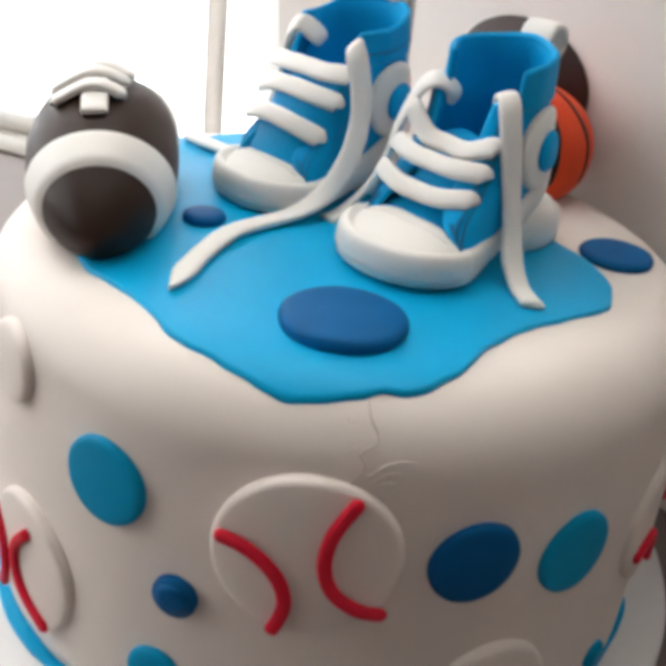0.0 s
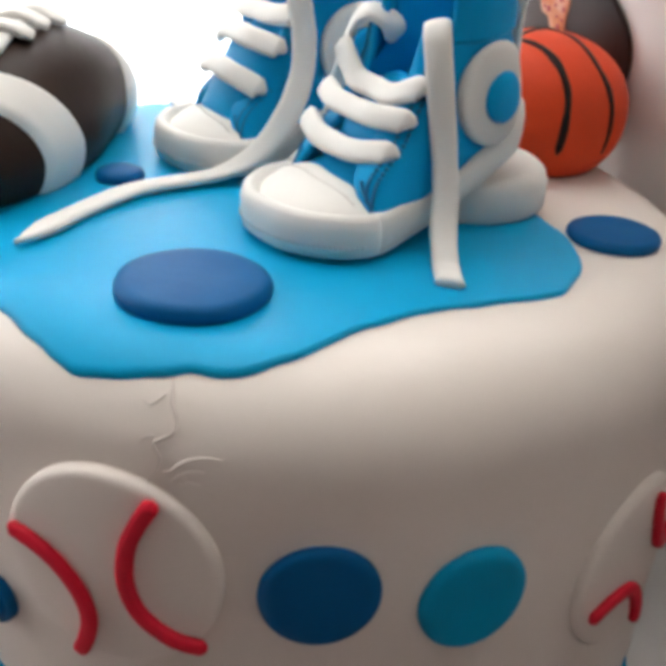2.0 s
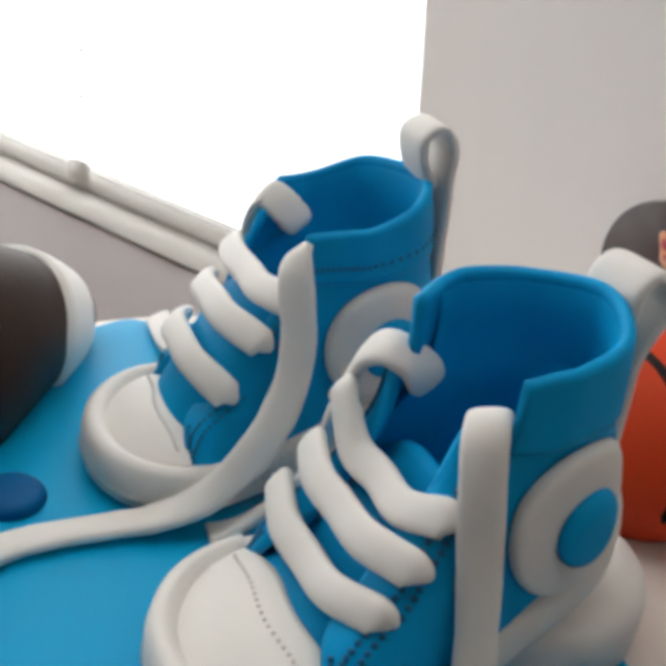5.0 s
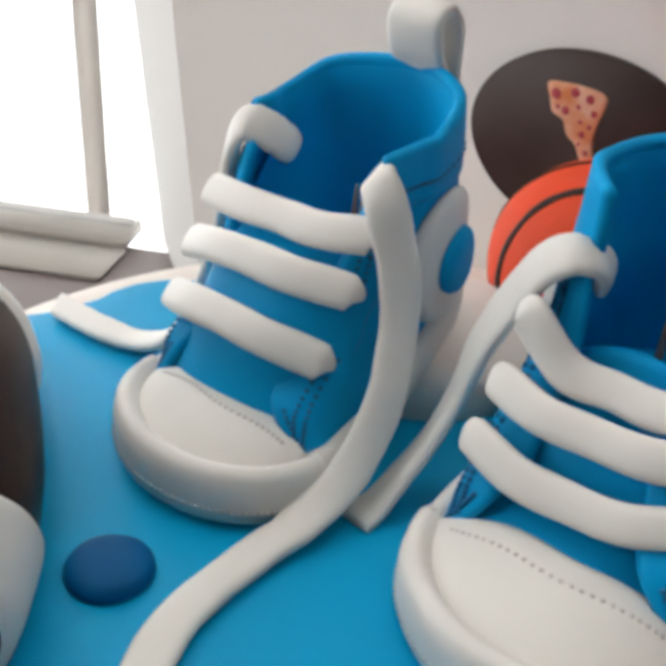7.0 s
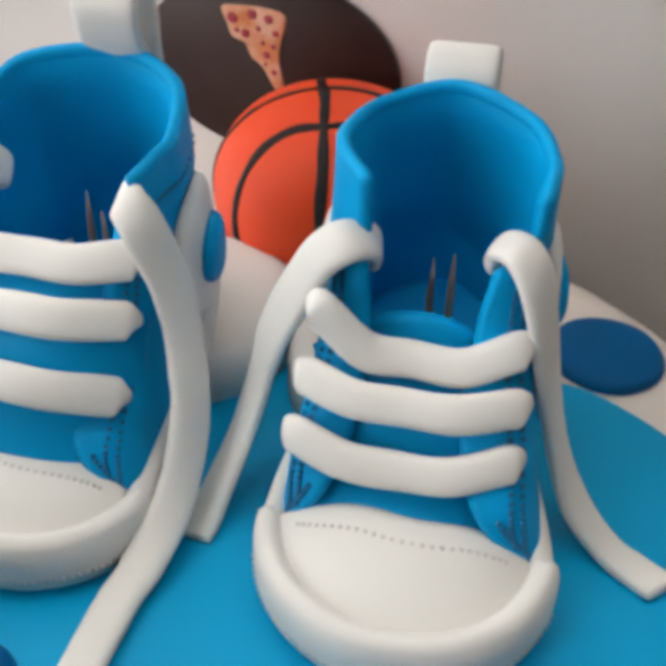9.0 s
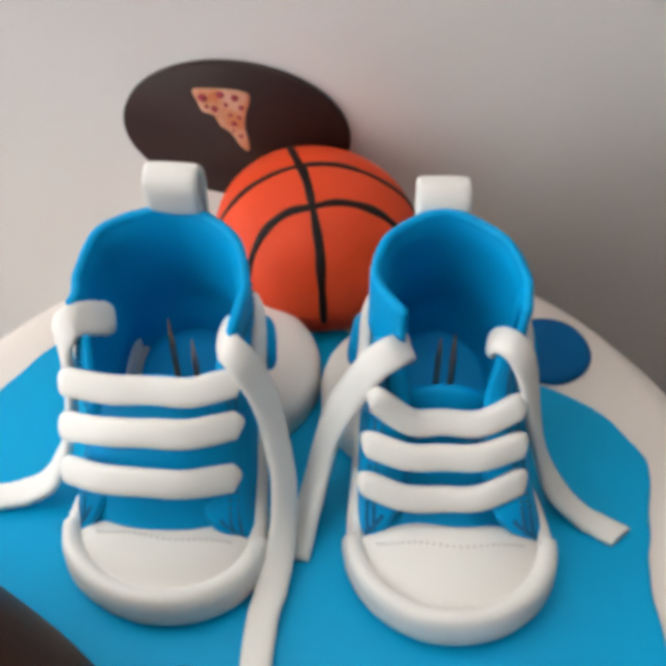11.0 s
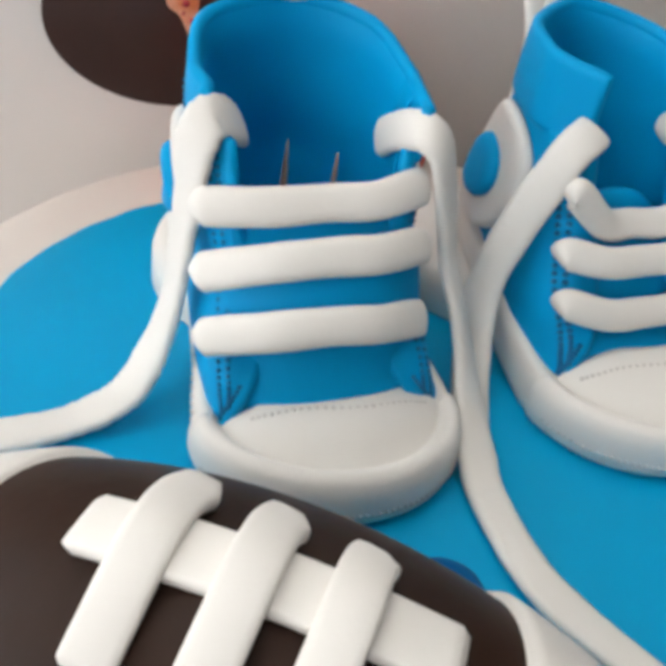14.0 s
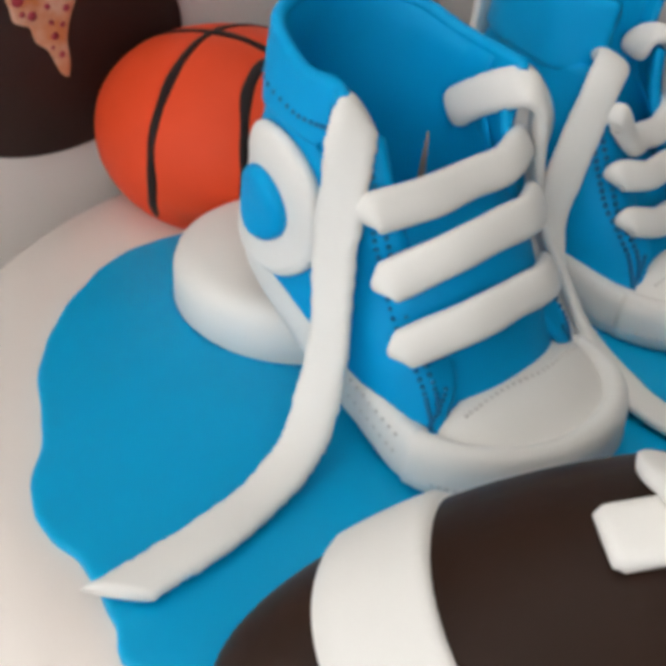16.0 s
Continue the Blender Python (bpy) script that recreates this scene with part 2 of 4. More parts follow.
def leaning_wall():
    bm = bmesh.new()
    vs = []
    for far in (False, True):
        for off in (0.0, -6.0):
            for w in (-TOP - 2, 36):
                vs.append(bm.verts.new(P3(*on_wall(150.0 if far else edge_along(w), w, off))))
    for f in ((0, 1, 5, 4), (2, 6, 7, 3), (0, 2, 3, 1), (4, 5, 7, 6), (1, 3, 7, 5), (0, 4, 6, 2)):
        bm.faces.new([vs[i] for i in f])
    return tagged(mesh_object("wall_north", bm, WALL, smooth=False), "warm grey painted wall close behind the cake", "wall", kind="structure")


leaning_wall()

# window side: jamb line, ledge and panes
JAMB = np.array([-17.3, 40.2])
WIN_D = unit(np.array([-25.3, 2.65]))
WIN_N = np.array([-WIN_D[1], WIN_D[0]])


def along_window(a, off=0.0):
    return JAMB + WIN_D * a + WIN_N * off


def table_top():
    """The table reaches to the window's foot."""
    back = [along_window(a, -1.0) for a in (-40, 150)]
    corners = [(170, -270), (170, back[0][1]), tuple(back[0]), tuple(back[1]), (-250, -270)]
    bm = bmesh.new()
    low = [bm.verts.new(Vector((x, y, -4)) * CM) for x, y in corners]
    high = [bm.verts.new(Vector((x, y, 0)) * CM) for x, y in corners]
    bm.faces.new(high)
    bm.faces.new(low[::-1])
    for k in range(5):
        bm.faces.new((low[k], low[(k + 1) % 5], high[(k + 1) % 5], high[k]))
    return tagged(mesh_object("floor", bm, TABLE, smooth=False), "plain taupe table top under the cake board", "table top", kind="structure")


table_top()


def beam_bm(a, b, low, high, front, back):
    """A bar of the window between two distances along it, two heights over the table and two depths."""
    bm = bmesh.new()
    vs = []
    for x in (a, b):
        for y in (front, back):
            for z in (low, high):
                q = along_window(x, -y)
                vs.append(bm.verts.new(Vector((q[0], q[1], z)) * CM))
    for f in ((0, 1, 5, 4), (2, 6, 7, 3), (0, 2, 3, 1), (4, 5, 7, 6), (1, 3, 7, 5), (0, 4, 6, 2)):
        bm.faces.new([vs[i] for i in f])
    bmesh.ops.bevel(bm, geom=bm.edges[:], offset=0.15 * CM, segments=2, affect="EDGES")
    return bm


window = tagged(new("window_1"), "wide white-framed window with bright daylight", "window", kind="structure")
part("window_sill", beam_bm(0.3, 150, 0.0, 0.45, -4.6, 0.0), FRAME, window, "pale painted window ledge")
part("window_frame", beam_bm(0.3, 150, 0.3, 1.25, -0.4, 3.0), FRAME, window)
part("jamb", beam_bm(15.2, 17.5, -20, 130, 33.0, 34.0), POST_LIGHTENED, window, "pale outer window post, lightened by added translucency")
part("window_frame", beam_bm(146, 150, 1.2, 120, 0.0, 3.0), FRAME, window)
part("pane", beam_bm(0.3, 146, 1.2, 120, 1.4, 1.7), PANE, window).visible_shadow = False
backdrop = tagged(mesh_object("backdrop", beam_bm(-90, 220, -60, 170, 50, 51), DAYLIGHT, smooth=False), "plain white daylight outside the window", "sky", kind="structure")

# reveal between the leaning wall's edge and the jamb
def wall_reveal():
    bm = bmesh.new()
    vs = []
    for w in (-TOP, 36.0):
        near = Vector(on_wall(edge_along(w), w, -0.4))
        far = near + Vector((-6.8, 15.9, 0))
        for p in (near, far, far + Vector((5, 1, 0)), near + Vector((5, 3, 0))):
            vs.append(bm.verts.new(P3(*p)))
    for f in ((0, 1, 5, 4), (1, 2, 6, 5), (2, 3, 7, 6), (3, 0, 4, 7), (0, 3, 2, 1), (4, 5, 6, 7)):
        bm.faces.new([vs[i] for i in f])
    return tagged(mesh_object("wall_reveal", bm, PALE, smooth=False), "pale side of the wall beside the window", "wall", kind="structure")


wall_reveal()


def blind_chain():
    chain = tagged(new("blind_chain"), "beaded plastic blind chain with its bracket on the window ledge", "blind chain")
    base = along_window(34.0, 0.9)
    part("bracket", box_bm((2.2, 1.2, 2.0), 0.3, (base[0], base[1], 1.25 + 0.98)), FRAME, chain)
    bead = dots_bm([(0, 0, 0)], 0.2)
    first = part("bead", bead, CHAIN, chain)
    for k in range(34):
        ob = first if k == 0 else new("bead", first.data)
        ob.parent = chain
        ob.location = Vector((base[0], base[1], 3.6 + k * 1.3)) * CM
    part("cord", lathe_bm([(0, 3.0), (0.03, 3.0), (0.03, 48), (0, 48)], 8), CHAIN, chain).location = Vector((base[0], base[1], 0)) * CM
    return chain


blind_chain()

# the rest of the room
def room_wall(name, a, b):
    wall_panel(name, a, b, -TOP - 2, 112, 4.0, ROOM)


room_wall("wall_west", (-150, -220), (-150, -92))
# unseen west window, added to light the left side and the near wall
fill_window = tagged(new("fill_window_west"), "tall white-framed side window, unseen, added for fill light", "window", kind="structure")
part("window_frame", box_bm((3, 152, 3), 0.3, (-151.5, -15, 1.5)), FRAME, fill_window, smooth=False)
part("window_frame", box_bm((3, 3, 120), 0.3, (-151.5, -15, 63)), FRAME, fill_window, smooth=False)
part("pane", box_bm((0.3, 154, 123), 0.0, (-152, -15, 63)), PANE, fill_window, smooth=False).visible_shadow = False
tagged(mesh_object("backdrop", box_bm((1, 216, 190), 0.0, (-175, -15, 63)), DAYLIGHT, smooth=False), "glowing panel behind the added side window", "sky", kind="structure")
room_wall("wall_south", (130, -220), (-150, -220))
room_wall("wall_east", (130, 62), (130, -220))
room_wall("wall_back", (-2, 75), (130, 75))
FILL_OPENING = (-90.0, 50.0, -16.0, 68.0)  # opening in the ceiling for the added, unseen fill skylight


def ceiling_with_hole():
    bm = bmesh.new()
    u0, u1, v0, v1 = FILL_OPENING
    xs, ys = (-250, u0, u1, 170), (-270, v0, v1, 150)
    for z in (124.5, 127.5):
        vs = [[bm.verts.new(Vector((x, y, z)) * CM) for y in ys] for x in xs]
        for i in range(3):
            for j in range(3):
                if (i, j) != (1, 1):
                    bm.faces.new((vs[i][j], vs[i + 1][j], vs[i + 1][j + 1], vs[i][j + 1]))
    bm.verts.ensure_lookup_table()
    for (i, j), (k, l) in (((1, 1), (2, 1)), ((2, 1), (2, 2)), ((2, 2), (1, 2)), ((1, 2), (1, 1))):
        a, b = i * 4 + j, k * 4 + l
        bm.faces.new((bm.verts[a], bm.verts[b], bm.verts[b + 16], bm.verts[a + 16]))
    return tagged(mesh_object("ceiling", bm, PALE, smooth=False), "white ceiling with a hole for the added fill skylight", "ceiling", kind="structure")


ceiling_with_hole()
# unseen skylight, added only to pour fill light on the cake from above
skylight = tagged(new("fill_skylight"), "unseen skylight added over the cake table as fill light", "skylight", kind="structure")
u0, u1, v0, v1 = FILL_OPENING
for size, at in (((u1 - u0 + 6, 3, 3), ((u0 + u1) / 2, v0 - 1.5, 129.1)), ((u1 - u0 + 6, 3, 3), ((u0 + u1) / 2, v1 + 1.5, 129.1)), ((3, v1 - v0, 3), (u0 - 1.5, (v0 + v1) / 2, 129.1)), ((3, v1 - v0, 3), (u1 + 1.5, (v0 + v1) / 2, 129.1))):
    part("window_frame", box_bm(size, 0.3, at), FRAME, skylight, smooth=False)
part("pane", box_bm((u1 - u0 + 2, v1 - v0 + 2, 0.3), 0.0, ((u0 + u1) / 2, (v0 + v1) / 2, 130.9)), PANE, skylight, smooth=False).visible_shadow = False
tagged(mesh_object("backdrop", box_bm((u1 - u0 + 60, v1 - v0 + 60, 1), 0.0, ((u0 + u1) / 2, (v0 + v1) / 2, 146)), FILL_SKY, smooth=False), "glowing panel above the added skylight", "sky", kind="structure")

# ---- cake ----
RIM, WIDE = 2.2, 12.85
DOME = 0.25  # how far the middle of the top stands proud of its rim
INNER = WIDE - RIM


def drape(r):
    """Height of the cake's top surface at a distance from its middle."""
    if r < INNER:
        return DOME * max(0.0, 1 - (r / 9.3) ** 2)
    return -(RIM - math.sqrt(max(0.0, RIM**2 - min(r - INNER, RIM) ** 2)))


def cake_radius(w):
    if w > -RIM:
        return INNER + math.sqrt(max(0.0, RIM**2 - (RIM + w) ** 2))
    return WIDE + 0.25 * (-RIM - w) / 11.0


def out_of_round(a):
    """The cake is a little flatter on the side towards the wall."""
    return 1 - 0.016 * max(0.0, math.cos(a - radians(8))) ** 2


def build_cake():
    cake = tagged(new("cake"), "tall round cake covered in smooth white fondant", "cake")
    profile = [(0, -13.2), (12.65, -13.2)]
    profile += [(cake_radius(w), w) for w in np.linspace(-13.0, -RIM, 20)]
    for k in range(1, 15):
        a = k / 14 * math.pi / 2
        profile.append((INNER + RIM * math.cos(a), -RIM + RIM * math.sin(a)))
    profile += [(r, drape(r)) for r in (10.0, 9.0, 8.0, 7.0, 6.0, 5.0, 4.0, 3.0, 2.0, 1.0)] + [(0, drape(0.0))]
    bm = lathe_bm(profile, 160, out_of_round)
    for v in bm.verts:
        r = math.hypot(v.co.x, v.co.y)
        if r > 0.01:
            k = noise.noise(v.co * 22) * 0.0011 * min(1.0, r / 0.1)
            v.co.x *= 1 + k / r
            v.co.y *= 1 + k / r
    body = part("body", bm, WHITE, cake)
    body.location = Vector((0, 0, TOP)) * CM
    # creases where the fondant has cracked at the rim; thin ones are strips with groove shade as colour
    for seed, (track, width) in enumerate([
        ([(-76.4, 0.1), (-75.9, -0.3), (-75.0, -0.6), (-75.2, -0.85), (-76.9, -1.08), (-76.2, -1.35), (-76.5, -1.65), (-77.3, -1.95), (-77.8, -2.25)], 0.05),
        ([(-75.9, -1.66), (-75.0, -1.62), (-74.2, -1.45), (-73.2, -1.32), (-71.8, -1.24), (-70.2, -1.24)], 0.1),
        ([(-75.2, -1.86), (-74.4, -1.74), (-73.3, -1.6), (-71.9, -1.54)], 0.1),
        ([(-74.3, -1.94), (-73.4, -1.86), (-72.2, -1.86)], 0.08),
        ([(-77.1, -0.95), (-77.8, -0.98), (-78.6, -1.1)], 0.04),
        ([(-76.4, -0.2), (-77.2, -0.34), (-77.9, -0.42), (-78.9, -0.36)], 0.04),
    ]):
        pts, nrm = [], []
        for ang, w in track:
            a, w = radians(ang), w - 0.35
            r = cake_radius(w) - 0.02
            pts.append((r * math.cos(a), r * math.sin(a), w))
            up = max(0.0, (w + RIM) / RIM)
            nrm.append((math.cos(a), math.sin(a), up))
        crease = part("crease", strap_bm(pts, nrm, width * 0.85, 0.07 if width < 0.06 else 0.055, 40, (0.3, 0.3), 2.0, 8, 0.3, seed), CRACK_SHADE if width < 0.06 else WHITE, cake)
        crease.location = Vector((0, 0, TOP)) * CM
    return cake


build_cake()


def outline_sheet(points, thick, mat, name, label, category, base=None, samples=220, rings=14, wobble=0.05, seed=3):
    """A thin rolled-out sheet of fondant with a wavy edge, draped over the top of the cake (or flat on a level)."""
    out = spline(points, samples, True)
    rnd = random.Random(seed)
    ph = [rnd.uniform(0, 6) for _ in range(5)]
    mid = out.mean(0)
    arr = []
    for k, (x, y) in enumerate(out):
        a = 2 * math.pi * k / samples
        j = wobble * (math.sin(11 * a + ph[0]) + 0.7 * math.sin(23 * a + ph[1]) + 0.5 * math.sin(41 * a + ph[2]))
        d = unit(np.array([x, y]) - mid)
        arr.append(np.array([x, y]) + d * j)
    out = np.array(arr)

    def level(x, y):
        return drape(math.hypot(x, y)) if base is None else base

    rows = []
    for k in range(1, rings):
        q = mid + (out - mid) * k / rings
        rows.append([(x, y, level(x, y) + thick) for x, y in q])
    for inset, h in ((0.12, 1.0), (0.05, 0.93), (0.01, 0.7), (0.0, 0.4), (0.0, -0.3)):
        q = out - unit(out - mid) * inset
        rows.append([(x, y, level(x, y) + thick * h) for x, y in q])
    bm = grid_bm(np.array(rows), wrap_v=True)
    bm.verts.ensure_lookup_table()
    bm.faces.new([bm.verts[j] for j in range(samples)])
    ob = mesh_object(name, bm, mat)
    ob.location = Vector((0, 0, TOP)) * CM
    return tagged(ob, label, category)


PUDDLE = [(9.15, -3.3), (9.18, -1.7), (8.45, 0.0), (7.45, 0.9), (6.0, 2.4), (4.7, 4.7), (3.4, 7.0), (2.4, 8.1), (1.5, 8.95), (0.44, 9.42), (-0.7, 9.6), (-2.1, 9.5), (-3.3, 9.27),
          (-4.6, 8.75), (-5.8, 8.2), (-6.9, 7.85), (-7.5, 7.35), (-7.95, 6.75), (-8.4, 6.15), (-9.0, 5.6), (-9.7, 4.9), (-9.9, 2.2), (-9.3, -2.0), (-8.2, -6.0), (-6.75, -8.1), (-5.8, -8.75),
          (-4.4, -9.6), (-3.25, -10.62), (-2.4, -11.15), (-1.4, -11.55), (-0.3, -11.92), (0.4, -12.05), (1.36, -12.0), (2.35, -11.66), (3.1, -11.28), (3.9, -10.95), (4.55, -10.37), (5.1, -9.5),
          (5.5, -8.25), (6.1, -7.05), (6.85, -6.08), (7.7, -5.25), (8.75, -4.15)]
outline_sheet(PUDDLE, 0.16, BLUE, "fondant_puddle", "bright blue fondant puddle with a wavy edge on the cake top", "cake decoration", wobble=0.03)


def build_dot(u, v, radius, thick, mat, label, name="fondant_dot", seed=0, tilt=0.0, lift=0.0):
    """A flat round of fondant with a soft edge, slightly out of round."""
    rnd = random.Random(seed)
    p1, p2 = rnd.uniform(0, 6), rnd.uniform(0, 6)
    prof = [(0, -0.05), (radius - 0.03, -0.05), (radius, thick * 0.3), (radius - 0.01, thick * 0.55), (radius - 0.06, thick * 0.8), (radius - 0.15, thick * 0.95), (radius - 0.3, thick), (radius * 0.5, thick * 1.03), (0, thick * 1.05)]
    bm = lathe_bm(prof, 64, lambda a: 1 + 0.012 * math.sin(2 * a + p1) + 0.008 * math.sin(5 * a + p2))
    ob = mesh_object(name, bm, mat)
    r = math.hypot(u, v)
    ang = math.atan2(v, u)
    slope = math.asin(min(1.0, max(0.0, (r - INNER) / RIM))) if r > INNER else 0.0
    ob.matrix_world = Matrix.Translation(P3(u, v, drape(r) + lift)) @ Matrix.Rotation(slope + tilt, 4, Vector((-math.sin(ang), math.cos(ang), 0)))
    return tagged(ob, label, "fondant dot")


build_dot(1.4, -8.58, 1.86, 0.4, NAVY, "large dark blue fondant dot lying on the blue puddle", seed=1, lift=0.14)
build_dot(9.5, 1.1, 1.36, 0.3, NAVY, "dark blue fondant dot near the cake rim", seed=2)
build_dot(-4.72, -3.3, 0.74, 0.34, NAVY, "small dark blue fondant dot beside the football", seed=3, lift=0.14)


def round_the_cake(ang, w, off):
    w += 0.1
    a = radians(ang)
    r = cake_radius(w) * out_of_round(a) + off
    return (r * math.cos(a), r * math.sin(a), w)


def side_disc_bm(ang, w, radius, thick, seed=0):
    """A round of fondant that follows the side of the cake."""
    rnd = random.Random(seed)
    p1 = rnd.uniform(0, 6)
    rows = []
    n = 56
    for r, h in ((0.02, 1.0), (0.4, 1.0), (0.75, 1.0), (1 - 0.2 / radius, 0.98), (1 - 0.1 / radius, 0.9), (1 - 0.03 / radius, 0.7), (1.0, 0.4), (1.0, -0.3)):
        row = []
        for k in range(n):
            t = 2 * math.pi * k / n
            q = radius * r * (1 + 0.01 * math.sin(2 * t + p1))
            row.append(round_the_cake(ang + math.degrees(q * math.cos(t) / WIDE), w + q * math.sin(t), thick * h))
        rows.append(row)
    bm = grid_bm(np.array(rows), wrap_v=True)
    bm.verts.ensure_lookup_table()
    bm.faces.new([bm.verts[j] for j in range(n)])
    return bm


def side_dot(ang, w, radius, mat, label, seed):
    ob = mesh_object("fondant_dot", side_disc_bm(ang, w, radius * 0.955, 0.28, seed), mat)
    ob.location = Vector((0, 0, TOP)) * CM
    return tagged(ob, label, "fondant dot", "dots round the side of the cake")


side_dot(-108.9, -4.42, 1.48, TEAL, "teal fondant dot on the side of the cake", 11)
side_dot(-97.8, -7.45, 0.74, NAVY, "small dark blue fondant dot on the side of the cake", 12)
side_dot(-100.3, -10.7, 0.95, TEAL, "small teal fondant dot low on the side of the cake", 13)
side_dot(-60.5, -5.04, 1.44, NAVY, "dark blue fondant dot on the side of the cake", 14)
side_dot(-44.1, -5.66, 1.46, TEAL, "teal fondant dot on the side of the cake", 15)
side_dot(-29.5, -11.9, 0.6, TEAL, "small teal fondant dot low on the side of the cake", 16)
side_dot(6.0, -4.25, 1.5, NAVY, "dark blue fondant dot on the side of the cake", 17)
side_dot(-130.2, -2.75, 1.4, WHITE, "white fondant dot on the side of the cake", 18)
side_dot(166.0, -3.6, 1.3, TEAL, "teal fondant dot on the side of the cake", 19)


def flat_baseball(ang, w, radius, stitches, seed):
    """A flat fondant baseball with two red seams on the cake's side; seams as (angle, height) tracks."""
    ball = tagged(new("flat_baseball"), "flat white fondant baseball with two curved red seams", "baseball", "baseballs round the side of the cake")
    part("ball", side_disc_bm(ang, w, radius, 0.3, seed), WHITE, ball)
    for track in stitches:
        pts = [round_the_cake(a, z, 0.38) for a, z in track]
        nrm = [(math.cos(radians(a)), math.sin(radians(a)), 0) for a, z in track]
        part("seam", strap_bm(pts, nrm, 0.42, 0.3, 40, (0.0, 0.0), 2.4, 14), RED, ball, "red fondant seam")
    ball.location = Vector((0, 0, TOP)) * CM
    return ball


flat_baseball(-81.6, -4.88, 2.63, [[(-92.6, -4.45), (-89.2, -4.65), (-86.5, -5.05), (-84.4, -5.65), (-83.5, -6.35), (-84.0, -7.00), (-84.9, -7.50)],
                                   [(-76.2, -2.65), (-78.0, -3.40), (-79.1, -4.10), (-79.3, -5.00), (-77.9, -5.80), (-74.7, -6.35), (-71.2, -6.50)]], 21)
flat_baseball(-126.1, -9.85, 2.5, [[(-123.9, -8.30), (-127.9, -9.40), (-128.2, -10.30), (-125.6, -11.10), (-119.4, -11.70)],
                                    [(-136.6, -9.10), (-133.2, -9.90), (-132.2, -11.00), (-133.6, -12.10)]], 22)
flat_baseball(-18.1, -7.05, 2.5, [[(-27.0, -7.85), (-22.6, -7.65), (-18.6, -7.85), (-16.0, -8.60), (-14.6, -9.60)],
                                 [(-15.6, -5.05), (-14.4, -6.05), (-12.4, -7.05), (-8.6, -7.25), (-7.1, -6.25)]], 23)
flat_baseball(-54.2, -10.65, 2.15, [[(-60.7, -11.85), (-57.7, -12.05), (-56.7, -12.55)], [(-49.7, -12.05), (-48.2, -12.45), (-46.7, -12.55)]], 24)

# board and the blue edging at the foot of the cake
board = tagged(mesh_object("cake_board", lathe_bm([(0, 0.0), (14.6, 0.0), (14.75, 0.1), (14.78, 0.6), (14.75, 1.1), (14.6, 1.2), (0, 1.2)], 128), BOARD), "round white cake board on the table", "cake board")
FOOT = []
for k in range(40):
    a = 2 * math.pi * k / 40
    deg = (math.degrees(a) + 180) % 360 - 180
    r = 13.35 + 0.22 * math.sin(5 * a + 1.0) + 0.16 * math.sin(9 * a + 2.0)
    if -14 < deg < 60:
        r = 13.15 if deg < -2 else 12.7
    FOOT.append((r * math.cos(a), r * math.sin(a)))
outline_sheet(FOOT, 0.22, BLUE, "fondant_edging", "bright blue fondant edging round the foot of the cake", "cake decoration", base=-13.2, wobble=0.03, seed=8)


